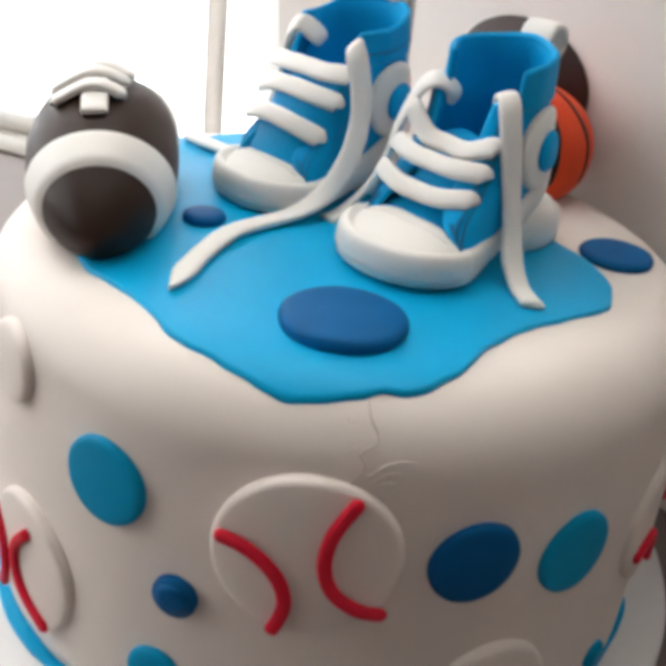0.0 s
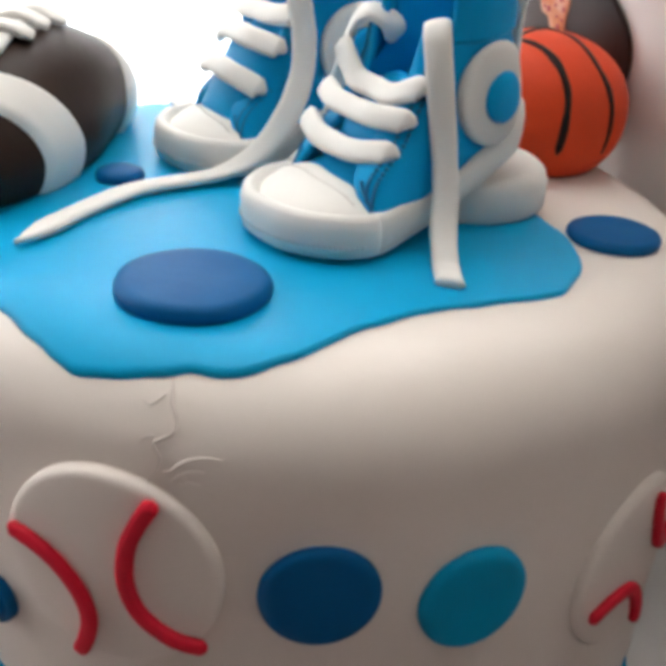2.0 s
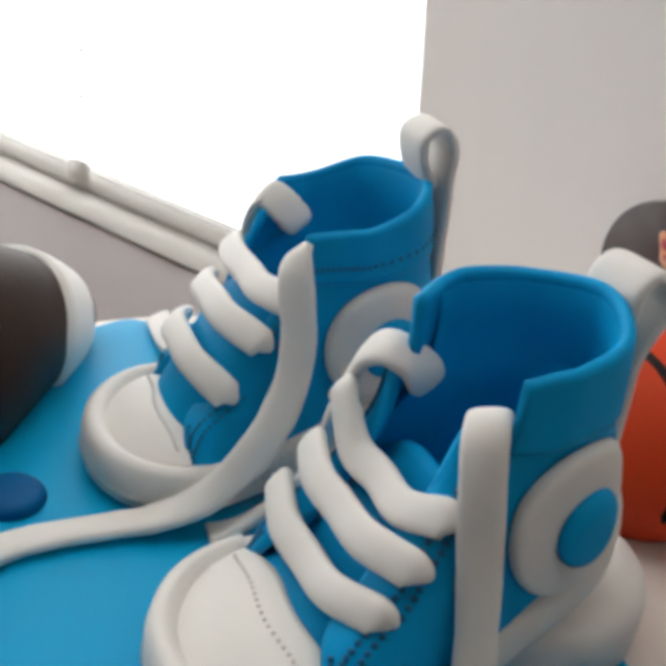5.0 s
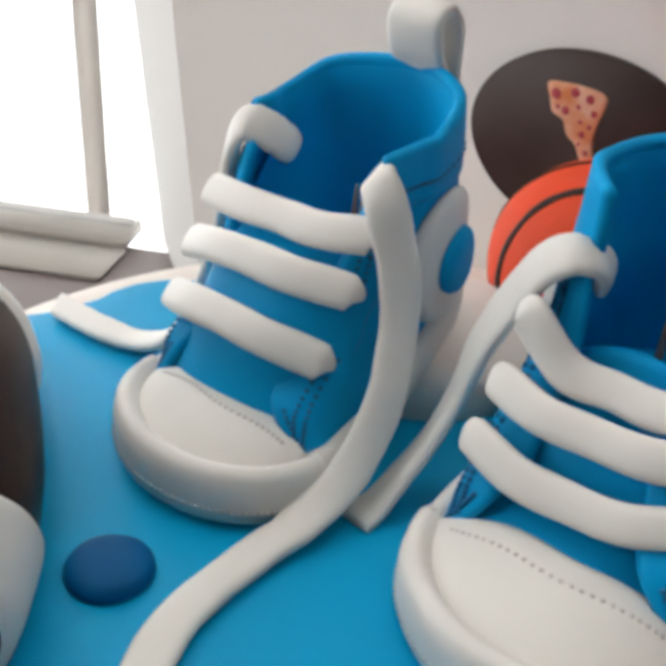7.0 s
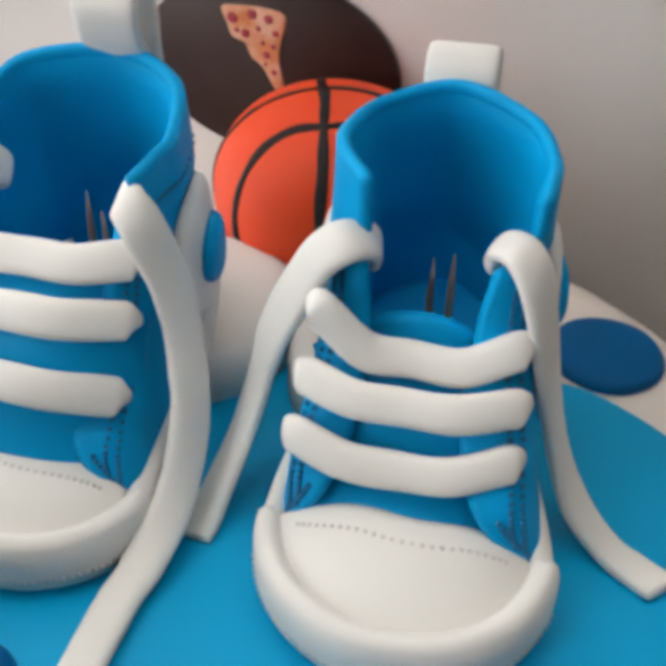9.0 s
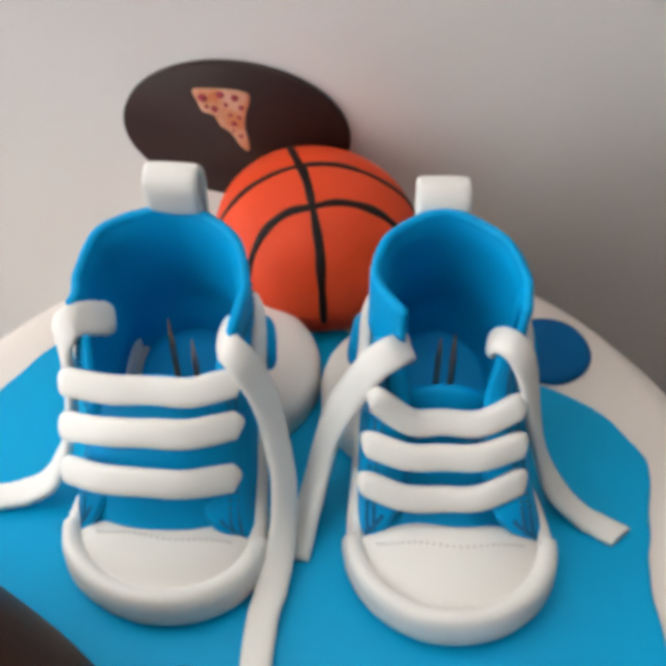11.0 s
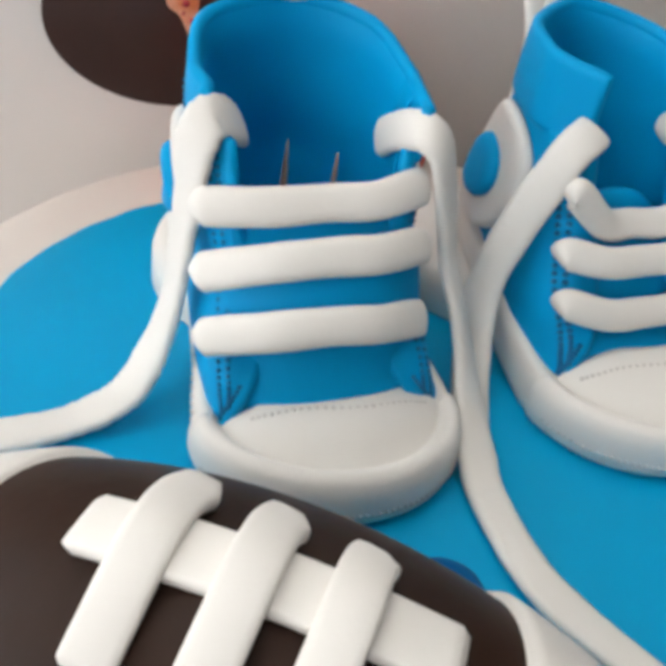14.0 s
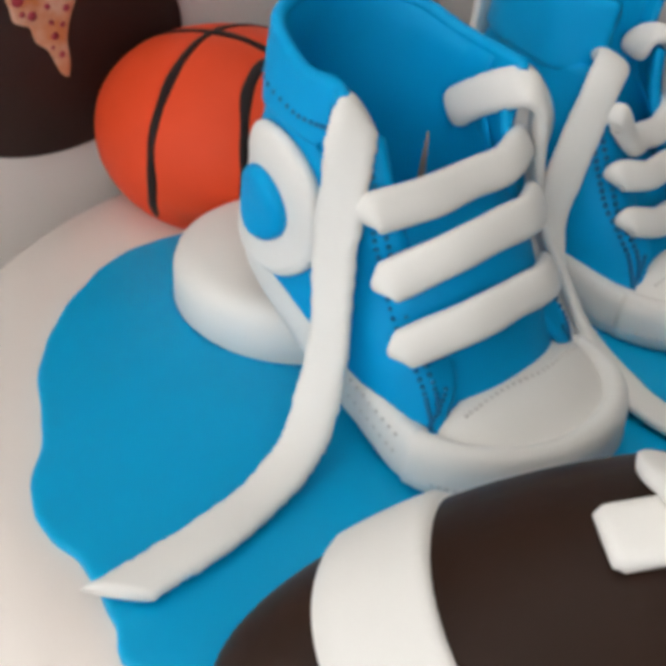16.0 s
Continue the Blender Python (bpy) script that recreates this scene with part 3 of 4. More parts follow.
# ---- football ----
def build_football():
    ball = tagged(new("football"), "dark brown fondant american football with white bands and laces", "football")
    thick, front, back = 2.6, 6.42, 6.15

    def radius(x):
        k = min(1.0, x / front if x > 0 else -x / back)
        return thick * (1 - k ** (1.85 if x > 0 else 2.0)) ** 0.6

    def surface(x, ang, off=0.0):
        """A place on the ball, whose back end droops over the cake's rim."""
        r = radius(x) + off
        a, bend = radians(ang), max(0.0, -x) ** 2 / 25
        return (x, r * math.sin(a) + 0.8 * bend, r * math.cos(a) - 0.94 * bend)

    n = 60
    xs = [(front if k > n / 2 else back) * math.sin(math.pi / 2 * (-1 + 2 * k / n)) for k in range(n + 1)]
    rows = [[surface(x, 360 * j / 56) for j in range(56)] for x in xs[1:-1]]
    part("body", grid_bm(np.array(rows), wrap_v=True, cap=True), BROWN, ball)
    for a, b, da, db, turn in ((3.15, 4.68, -0.75, -0.3, 10), (-5.22, -3.95, 0.75, 1.45, 15)):
        rows = []
        m = 14
        for k in range(m + 1):
            edge = min(1.0, min(k, m - k) / 2.0)
            row = []
            for j in range(56):
                bow = 1 - max(-0.2, math.cos(2 * math.pi * j / 56 + radians(turn)))
                x0, x1 = a + da * bow, b + db * bow
                row.append(surface(x0 + (x1 - x0) * k / m, 360 * j / 56, -0.12 + 0.28 * math.sqrt(edge)))
            rows.append(row)
        part("band", grid_bm(np.array(rows), wrap_v=True), SHOE_WHITE, ball, "white fondant band")
    track = np.linspace(-2.36, 2.38, 12)
    part("lace_strip", strap_bm([surface(x, -5, 0.12) for x in track], [np.array(surface(x, -5, 1)) - np.array(surface(x, -5, 0)) for x in track], 0.85, 0.28, 40, (0, 0), 4.0), LACE, ball, "white fondant lace strip")
    for x, a0, a1 in ((-1.42, 21, -40), (-0.2, 18, -39), (0.97, 16, -37)):
        angs = np.linspace(a0, a1, 12)
        hump = [0.13 + 0.24 * math.exp(-((a + 5) / 16) ** 2) for a in angs]
        pts = [surface(x + 0.0035 * (a + 11) + 0.26 * max(0.0, (a - 6) / 14) ** 2, a, h) for a, h in zip(angs, hump)]
        nrm = [np.array((0, math.sin(radians(a)), math.cos(radians(a)))) for a in angs]
        part("cross_lace", strap_bm(pts, nrm, 0.68, 0.28, 40, (0.24, 0), 4.0), LACE, ball, "white fondant cross lace")
    yaw, tip = radians(-67.0), radians(-5.0)
    x = Vector((math.cos(tip) * math.cos(yaw), math.cos(tip) * math.sin(yaw), math.sin(tip)))
    y = Vector((-math.sin(yaw), math.cos(yaw), 0))
    z = x.cross(y)
    ball.matrix_world = Matrix.Translation(P3(-8.82, -2.42, 1.62)) @ Matrix((x, y, z)).transposed().to_4x4()
    return ball


build_football()


# ---- basketball ----
def build_basketball():
    ball = tagged(new("basketball"), "orange fondant basketball with black piped lines", "basketball")
    ra, rc = 3.22, 2.62

    def longer(y):
        """The ball is a little longer on the side towards the wall."""
        return y * 1.13 if y > 0 else y

    rows = []
    for k in range(1, 40):
        a = math.pi * k / 40
        st, ct = math.sin(a), math.cos(a)
        z = max(rc * math.copysign(abs(ct) ** 0.95, ct), -1.88)
        rows.append([(ra * st ** 0.93 * math.cos(t), longer(ra * st ** 0.93 * math.sin(t)), z) for t in np.linspace(0, 2 * math.pi, 64, endpoint=False)])
    part("body", grid_bm(np.array(rows), wrap_v=True, cap=True), ORANGE, ball)
    tracks = [
        [(0.3, 0.9, 0.2), (0.1, 0.62, 0.78), (-0.03, 0.27, 0.96), (-0.1, 0.0, 0.99), (-0.24, -0.36, 0.9), (-0.36, -0.68, 0.64), (-0.43, -0.82, 0.36), (-0.45, -0.88, -0.1), (-0.42, -0.84, -0.36)],
        [(-0.9, -0.33, -0.3), (-0.93, -0.32, 0.1), (-0.85, -0.29, 0.44), (-0.66, -0.25, 0.7), (-0.43, -0.27, 0.86), (-0.24, -0.35, 0.91), (0.0, -0.42, 0.91), (0.3, -0.6, 0.74), (0.5, -0.77, 0.4), (0.53, -0.85, -0.05), (0.47, -0.79, -0.42)],
        [(-0.72, 0.37, -0.58), (-0.93, 0.34, -0.14), (-0.9, 0.34, 0.25), (-0.75, 0.3, 0.58), (-0.45, 0.24, 0.86), (-0.1, 0.15, 0.98), (0.24, 0.0, 0.97), (0.6, -0.28, 0.75), (0.86, -0.38, 0.34), (0.91, -0.41, -0.05), (0.82, -0.35, -0.48)],
    ]
    for seed, tr in enumerate(tracks):
        q = unit(spline(tr, 60))
        pts = []
        for d in q:
            s = math.hypot(d[0], d[1])
            pts.append((ra * d[0] / max(s, 1e-6) * s ** 0.93, longer(ra * d[1] / max(s, 1e-6) * s ** 0.93), rc * math.copysign(abs(d[2]) ** 0.95, d[2])))
        part("line", strap_bm(pts[::3], q[::3], 0.26, 0.07, 70, (0.25, 0.25), 2.0, 10, 0.14, seed), BLACK, ball, "black piped line")
    ball.location = P3(5.14, 7.6, 1.84)
    return ball


build_basketball()


# ---- oval picture plate on the wall ----
def build_plate():
    plate = tagged(new("wall_plate"), "oval dark brown plate with a pizza slice picture, on the wall", "wall plate")
    prof = [(0, 0.0), (1.0, 0.0), (1.0, 0.2), (0.985, 0.26), (0.0, 0.27)]
    bm = lathe_bm([(r * 3.9, z) for r, z in prof], 96)
    for v in bm.verts:
        v.co.y *= 2.85 / 3.9
    part("disc", bm, PLATE, plate)
    shape = [(x * 1.26 - 0.3, y * 1.22 + 0.86) for x, y in [(-0.75, 0.78), (-0.3, 0.86), (0.25, 0.86), (0.72, 0.76), (0.74, 0.45), (0.62, 0.1), (0.54, -0.4), (0.6, -0.9), (0.56, -1.24), (0.36, -1.1), (0.12, -0.6), (-0.14, -0.38), (-0.28, -0.02), (-0.58, 0.1), (-0.66, 0.4)]]
    q = spline(shape, 60, True)
    rows = [[(x * f - 0.2 * (1 - f), y * f + 0.7 * (1 - f), z) for x, y in q] for f, z in ((0.3, 0.31), (0.85, 0.31), (0.98, 0.3), (1.0, 0.26))]
    bm = grid_bm(np.array(rows), wrap_v=True)
    bm.verts.ensure_lookup_table()
    bm.faces.new([bm.verts[j] for j in range(60)])
    slice_part = part("pizza_slice", bm, CRUST, plate, "printed orange pizza slice")
    for k, (x, y, r) in enumerate(((-0.5, 0.55, 0.17), (-0.02, 0.68, 0.15), (0.36, 0.6, 0.14), (0.5, 0.28, 0.1), (-0.22, 0.2, 0.13), (0.25, -0.28, 0.11), (0.1, 0.36, 0.08), (0.4, -0.7, 0.09), (-0.42, 0.26, 0.08), (0.18, 0.02, 0.07), (0.42, -0.05, 0.08), (0.2, -0.52, 0.06))):
        part("topping", lathe_bm([(0, 0.3), (r, 0.3), (r * 0.9, 0.325), (0, 0.33)], 16), TOPPING, plate, "dark red topping").location = Vector((x * 1.26 - 0.3, y * 1.22 + 0.86, 0)) * CM
    c = on_wall(float(np.dot(np.array([5.25, 12.3]) - FACE, WD)) - 0.45, 3.45, 0.02)
    x = Vector((-WN[1], WN[0], 0)).normalized()
    if x.x < 0:
        x = -x
    z = Vector((WN[0], WN[1], -LEAN_SLOPE)).normalized()
    y = z.cross(x).normalized()
    plate.matrix_world = Matrix.Translation(P3(*c)) @ Matrix((x, y, z)).transposed().to_4x4()
    return plate


build_plate()


# ---- baby shoes ----
SOLE = [(2.98, 0.3), (2.75, 1.5), (2.0, 2.45), (0.8, 2.85), (-1.0, 2.45), (-2.8, 2.2), (-4.3, 1.9), (-5.2, 1.15), (-5.55, 0.15), (-5.2, -0.95), (-4.3, -1.8), (-2.8, -2.0), (-1.0, -2.1), (0.8, -2.2), (2.0, -1.72), (2.75, -0.76)]


PLAN = {"long": 1.0, "wide": 1.0, "inner": 1.0}  # how the toe of the shoe at hand is scaled


RISE = (-5.6, -4.0, -3.0, -2.0, -1.0, 0.5, 3.0)  # along the shoe


def sole_low(s):
    """Underside of the sole, which climbs towards the propped heel."""
    return float(np.interp(s, RISE, (2.3, 1.68, 1.18, 0.68, 0.3, 0.0, 0.0)))


def sole_high(s):
    return float(np.interp(s, RISE, (3.3, 2.7, 2.22, 1.76, 1.38, 1.12, 1.18)))


def outline(n=160, grow=0.0):
    """The shoe's plan (forward, right), grown outwards."""
    p = spline([(s * PLAN["long"], l * (PLAN["wide"] if l > 0 else PLAN["inner"])) if s > 0 else (s, l) for s, l in SOLE], n, True)
    grow -= 0.32
    t = unit(np.roll(p, -1, 0) - np.roll(p, 1, 0))
    out = np.stack([-t[:, 1], t[:, 0]], 1)
    mid = np.array([-1.0, 0.2])
    out *= np.sign((out * (p - mid)).sum(1, keepdims=True))
    return p + out * grow


def band_bm(keep, section, n=160):
    """A strip round the sole: section as (outwards, share of the height), for the samples that keep() takes."""
    p0 = outline(n, 0.32)
    idx = [k for k in range(n) if keep(p0[k])]
    gap = next((i for i in range(len(idx)) if idx[i] - idx[i - 1] != 1 and idx[i - 1] != idx[i] + n - 1), 0)
    idx = idx[gap:] + idx[:gap]
    rows = [[] for _ in idx]
    for grow, share in section:
        p = outline(n, grow)
        for r, k in enumerate(idx):
            s, l = p[k]
            lo, hi = sole_low(p0[k][0]), sole_high(p0[k][0])
            rows[r].append((s, l, lo + (hi - lo) * share))
    return grid_bm(np.array(rows), wrap_v=True, cap=True)


def quarter_grid(levels, n=64, m=28):
    """Levels of (forward, right, up) curves round the heel, from one front edge to the other."""
    curves = np.array([spline(c, n) for c in levels])
    return np.array([spline(curves[:, k], m) for k in range(n)])


def build_shoe(name_label, m, bars, ties, collar_front, vamp, lower, loop, edge, top, toe=(1.0, 1.0, 1.0), tips=(0.0, 0.0), girth=(0.0, 0.0), gape=0.0, flare=(0.0, 0.0)):
    PLAN["long"], PLAN["wide"], PLAN["inner"] = toe
    taut = tips[0] > 0  # the shoe with taut laces has more stitching and worn lace ends
    shoe = tagged(new("baby_shoe"), name_label, "shoe", "pair of baby shoes")
    # sole
    n = 120
    rows = []
    for grow, share in ((-0.5, 0.0), (-0.12, 0.0), (0.0, 0.06), (0.02, 0.3), (-0.02, 0.55), (-0.1, 0.55), (-0.16, 0.45), (-0.2, 0.12)):
        p = outline(n, grow)
        p0 = outline(n, 0.32)
        rows.append([(s, l, sole_low(q[0]) + (sole_high(q[0]) - sole_low(q[0])) * share) for (s, l), q in zip(p, p0)])
    part("sole", grid_bm(np.array(rows), wrap_v=True, cap=True), SHOE_WHITE, shoe)
    part("side_band", band_bm(lambda q: q[0] < 1.0, [(-0.1, 0.02), (0.16, 0.0), (0.27, 0.08), (0.3, 0.3), (0.3, 0.7), (0.26, 0.92), (0.14, 1.0), (-0.02, 1.0), (-0.1, 0.9)]), SHOE_WHITE, shoe, "white fondant sole band")
    part("toe_band", band_bm(lambda q: q[0] > 0.72, [(-0.2, 0.02), (0.2, 0.0), (0.36, 0.1), (0.42, 0.35), (0.42, 0.68), (0.36, 0.9), (0.22, 1.02), (0.06, 1.0), (-0.06, 0.9), (-0.2, 0.7)]), SHOE_WHITE, shoe, "white fondant toe band")
    # toe cap
    p = outline(160, -0.02)
    toe = [k for k in range(160) if outline(160, 0.32)[k][0] > 0.95]
    gap = next((i for i in range(len(toe)) if toe[i] - toe[i - 1] != 1 and toe[i - 1] != toe[i] + 159), 0)
    toe = toe[gap:] + toe[:gap]
    rim = p[toe]
    if rim[0][1] > rim[-1][1]:
        rim = rim[::-1]
    rows = []
    for a, (s, l) in zip(np.linspace(-1, 1, len(rim)), rim):
        l0 = 0.3 + 2.1 * PLAN["wide"] * math.sin(a * math.pi / 2)
        s0 = 0.82 + 0.06 * math.sin(3 * l0)
        h0 = 1.55 - 0.06 * (l0 - 0.3) ** 2 - 0.013 * (l0 - 0.3) ** 4
        row = []
        for b in np.linspace(0, 1, 16):
            row.append((s0 + (s - s0) * b, l0 + (l - l0) * b, h0 + (0.9 - h0) * b**1.45 + 0.07 * math.sin(math.pi * b) * (1 - abs(a) ** 3)))
        rows.append(row)
    cap_grid = np.array(rows)
    up = grid_normals(cap_grid)
    part("toe_cap", shell_bm(cap_grid, 0.28 if up[len(rim) // 2, 4, 2] > 0 else -0.28), SHOE_WHITE, shoe, "smooth white fondant toe cap")
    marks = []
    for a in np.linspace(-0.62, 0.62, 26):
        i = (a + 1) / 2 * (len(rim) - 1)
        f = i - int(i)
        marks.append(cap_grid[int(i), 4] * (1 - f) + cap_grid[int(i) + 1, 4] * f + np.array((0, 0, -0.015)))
    part("stitching", dots_bm(marks, 0.052), STITCH_SHADE_PALE, shoe, "row of grey stitch dots, painted as the shade of pressed dents", kind="stuff")
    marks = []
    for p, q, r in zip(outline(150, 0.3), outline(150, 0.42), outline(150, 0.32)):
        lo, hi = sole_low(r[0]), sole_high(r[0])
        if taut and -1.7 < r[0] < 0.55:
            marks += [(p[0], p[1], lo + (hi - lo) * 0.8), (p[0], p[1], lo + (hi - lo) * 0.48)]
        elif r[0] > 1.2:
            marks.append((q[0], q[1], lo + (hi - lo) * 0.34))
    part("stitching", dots_bm(marks, 0.042), STITCH_SHADE_PALE, shoe, "row of grey stitch dots, painted as the shade of pressed dents", kind="stuff")
    # vamp and tongue under the laces
    centre = spline([(1.35, 1.02)] + vamp, 30)
    rows = []
    for l in np.linspace(-1.9, 2.28, 24):
        q = l - 0.12
        row = []
        for k, (s, w) in enumerate(centre):
            t = k / (len(centre) - 1)
            tip = max(0.0, (t - 0.8) / 0.2)
            row.append((s - 0.1 * q * q - 0.03 * q**4 * (1 - t) + 0.25 * tip * q * q * 0.3, l * (1 - 0.16 * t), w - 0.05 * q * q - 0.012 * q**4 - 0.16 * tip * q * q))
        rows.append(row)
    g = np.array(rows)
    part("tongue", shell_bm(g, 0.25 if grid_normals(g)[12, 10, 2] > 0 else -0.25), SHOE, shoe)
    # insole, coved up at its rim
    rows = []
    p, mid = outline(80, -0.3), np.array([-1.5, 0.1])
    for f, depth in ((0.02, 0.0), (0.3, 0.0), (0.55, 0.0), (0.75, 0.0), (0.9, 0.0), (1.0, 0.0), (1.0, 0.1), (0.5, 0.1), (0.02, 0.1)):
        row = []
        for q in p:
            s, l = mid + (q - mid) * f
            row.append((min(-0.25, s), l, sole_high(s) - 0.4 - depth))
        rows.append(row)
    part("insole", grid_bm(np.array(rows), wrap_v=True, cap=True), SHOE, shoe)
    # quarters
    e1, e2, e3 = edge
    levels = [
        [(0.9, 2.1), (0.5, 2.33), (-0.5, 2.2), (-2.6, 1.95), (-4.2, 1.58), (-5.1, 0.12), (-4.25, -1.48), (-2.6, -1.75), (-0.5, -1.8), (0.5, -1.75), (0.94, -1.55)],
        [(0.82, 1.34), (0.56, 1.92), (-0.4, 2.1), (-2.64, 1.95), (-4.16, 1.55), (-5.0, 0.12), (-4.19, -1.45), (-2.64, -1.75), (-0.4, -1.77), (0.52, -1.56), (0.74, -1.04)],
        [(e1 + 0.1, 1.0), (e1 - 0.12, 1.55), (e1 - 0.9, 1.98), (-2.7, 1.95), (-4.1, 1.5), (-4.85, 0.12), (-4.1, -1.4), (-2.7, -1.74), (e1 - 0.9, -1.7), (e1 - 0.1, -1.35), (e1 + 0.12, -0.82)],
        [(e2 + 0.02, 1.1 + gape * 0.8), (e2 - 0.1, 1.42 + gape * 0.5), (e2 - 0.6, 1.86), (-2.75, 1.95), (-3.95, 1.46), (-4.68, 0.1), (-3.95, -1.35), (-2.75, -1.76), (e2 - 0.6, -1.66), (e2 - 0.1, -1.26 - gape * 0.2), (e2 + 0.02, -0.94 - gape * 0.6)],
        [(e3, 1.3 + gape), (e3 - 0.1, 1.48 + gape * 0.7), (e3 - 0.4, 1.74), (-2.75, 1.9), (-3.8, 1.45), (-4.5, 0.08), (-3.8, -1.33), (-2.75, -1.75), (e3 - 0.4, -1.58), (e3 - 0.1, -1.3 - gape * 0.3), (e3, -1.1 - gape * 0.6)],
    ]
    heights = [lambda f, s: sole_high(s) - 0.12, lambda f, s: 1.78 + 0.12 * max(0.0, f - 0.2) + (sole_high(s) - 1.1) * 0.75, lambda f, s: 2.6 + 1.15 * f, lambda f, s: 4.0 + 0.7 * f, lambda f, s: top]

    def widen(points, share=1.0):
        """Lets the ankle out at both sides, and back at the heel."""
        out = []
        for p in points:
            l = p[1] + share * (girth[0] if p[1] > 0.5 else -girth[1] if p[1] < -0.5 else 0.0)
            out.append((p[0] if p[0] > -2.8 else -2.8 + (p[0] + 2.8) * 1.17, l, *p[2:]))
        return out

    low_out = max(0.0, girth[1]) * 0.9
    for k, share in ((0, 1.0), (1, 0.8), (2, 0.35)):
        levels[k] = [(s, l - (low_out * (1.0, 0.75, 0.0)[k] + flare[1] * share) if l < -0.5 else l + flare[0] * share * min(1.0, max(0.0, s + 3.0)) if l > 0.5 else l) for s, l in levels[k]]
    levels = [levels[0], widen(levels[1], 0.2), widen(levels[2], 0.5), widen(levels[3]), widen(levels[4])]
    lifted = []
    for c, h in zip(levels, heights):
        lifted.append([(s, l, h(1 - abs(k - 5) / 5, s)) for k, (s, l) in enumerate(c)])
    g = quarter_grid(lifted)
    outw = grid_normals(g)[32, 14]
    sgn = 1 if outw[0] < 0 else -1
    part("upper", shell_bm(g, 0.24 * sgn), SHOE, shoe)
    nrm = grid_normals(g) * sgn
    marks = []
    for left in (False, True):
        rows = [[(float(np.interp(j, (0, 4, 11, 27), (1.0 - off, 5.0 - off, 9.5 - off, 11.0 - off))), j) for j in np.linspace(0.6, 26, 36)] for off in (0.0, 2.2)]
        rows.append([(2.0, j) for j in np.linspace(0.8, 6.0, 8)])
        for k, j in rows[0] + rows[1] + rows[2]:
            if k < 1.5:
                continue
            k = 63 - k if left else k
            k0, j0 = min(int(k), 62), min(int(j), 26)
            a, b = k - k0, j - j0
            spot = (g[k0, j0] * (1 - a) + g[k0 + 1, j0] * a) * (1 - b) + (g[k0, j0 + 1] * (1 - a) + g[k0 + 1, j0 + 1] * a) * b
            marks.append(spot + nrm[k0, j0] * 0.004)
    # collar
    (rs, rl, rw), (ls, ll, lw) = collar_front
    rise = 0.22 * lower / 0.4
    low = [(rs - 0.02, min(rl, 1.85), 5.05), (-2.0, 1.94, 5.1), (-2.7, 2.0, 5.15), (-3.85, 1.52, 5.3), (-4.6, 0.08, 5.35), (-3.85, -1.42, 5.3), (-2.7, -1.84, 5.15), (-2.0, -1.74, 5.1), (ls - 0.05, max(ll, -1.7), 5.1)]
    high = [(rs, rl, rw), (-2.1, 1.97, rw + 0.1), (-2.75, 1.97, rw + 0.2), (-3.75, 1.48, 6.8 - lower + rise), (-4.3, 0.08, 7.05 - lower + rise), (-3.75, -1.38, 6.85 - lower + rise), (-2.75, -1.8, lw + 0.2), (-2.1, -1.68, lw + 0.1), (ls, ll, lw)]
    low, high = widen(low), widen(high)
    mid = [tuple((np.array(a) + np.array(b)) / 2 + np.array((-0.03, 0.0, 0.0))) for a, b in zip(low, high)]
    cg = quarter_grid([low, mid, high], 64, 14)
    part("collar", shell_bm(cg, 0.24 * sgn), SHOE, shoe, "folded blue fondant collar")
    cn = grid_normals(cg) * sgn
    lining = quarter_grid([[(a, b, c - 0.7) for a, b, c in lifted[0]], lifted[0], lifted[2], lifted[3], low, high], 64, 34)
    depth = np.interp(np.linspace(0, 1, 34), (0.0, 0.8, 0.95, 1.0), (0.3, 0.31, 0.28, 0.12))[None, :, None]
    lining = (lining - grid_normals(lining) * sgn * depth)[6:58]
    part("lining", shell_bm(lining, 0.05 * sgn), SHOE, shoe, "smooth dark blue inside")
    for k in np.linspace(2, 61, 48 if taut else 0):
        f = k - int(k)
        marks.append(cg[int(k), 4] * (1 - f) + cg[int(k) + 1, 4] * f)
    part("stitching", dots_bm(marks, 0.05 if taut else 0.068), STITCH_SHADE, shoe, "stitch dots in dark blue, painted as the shade of pressed dents", kind="stuff")
    # badges on both sides, bent over the upper
    nodes = g.reshape(-1, 3)

    def side_of(s, w, side):
        near = nodes[nodes[:, 1] * side > 0.15]
        d = (near[:, 0] - s) ** 2 + (near[:, 2] - w) ** 2
        k = np.exp(-d / 0.1) + 1e-12 / (d + 1e-3)
        return float((near[:, 1] * k).sum() / k.sum())

    for side in (1, -1):
        c = np.array((-3.22, 0.0, 3.7))
        rows = []
        for r, h in ((0.02, 0.2), (0.4, 0.2), (0.8, 0.2), (1.17, 0.2), (1.3, 0.17), (1.37, 0.1), (1.38, 0.0), (1.37, -0.06)):
            row = []
            for t in np.linspace(0, 2 * math.pi, 48, endpoint=False):
                s, w = c[0] + r * math.cos(t), c[2] + r * math.sin(t)
                row.append((s, side_of(s, w, side) + side * (h + 0.1), w))
            rows.append(row)
        badge = part("badge", grid_bm(np.array(rows), wrap_v=True, cap=True), SHOE_WHITE, shoe, "round white fondant ankle badge")
        rows = []
        for r, h in ((0.02, 0.24), (0.3, 0.24), (0.5, 0.23), (0.62, 0.18), (0.68, 0.1), (0.69, -0.05)):
            row = []
            for t in np.linspace(0, 2 * math.pi, 40, endpoint=False):
                s, w = c[0] - 0.12 + r * math.cos(t), c[2] - 0.05 + r * math.sin(t)
                row.append((s, side_of(s, w, side) + side * (h + 0.3), w))
            rows.append(row)
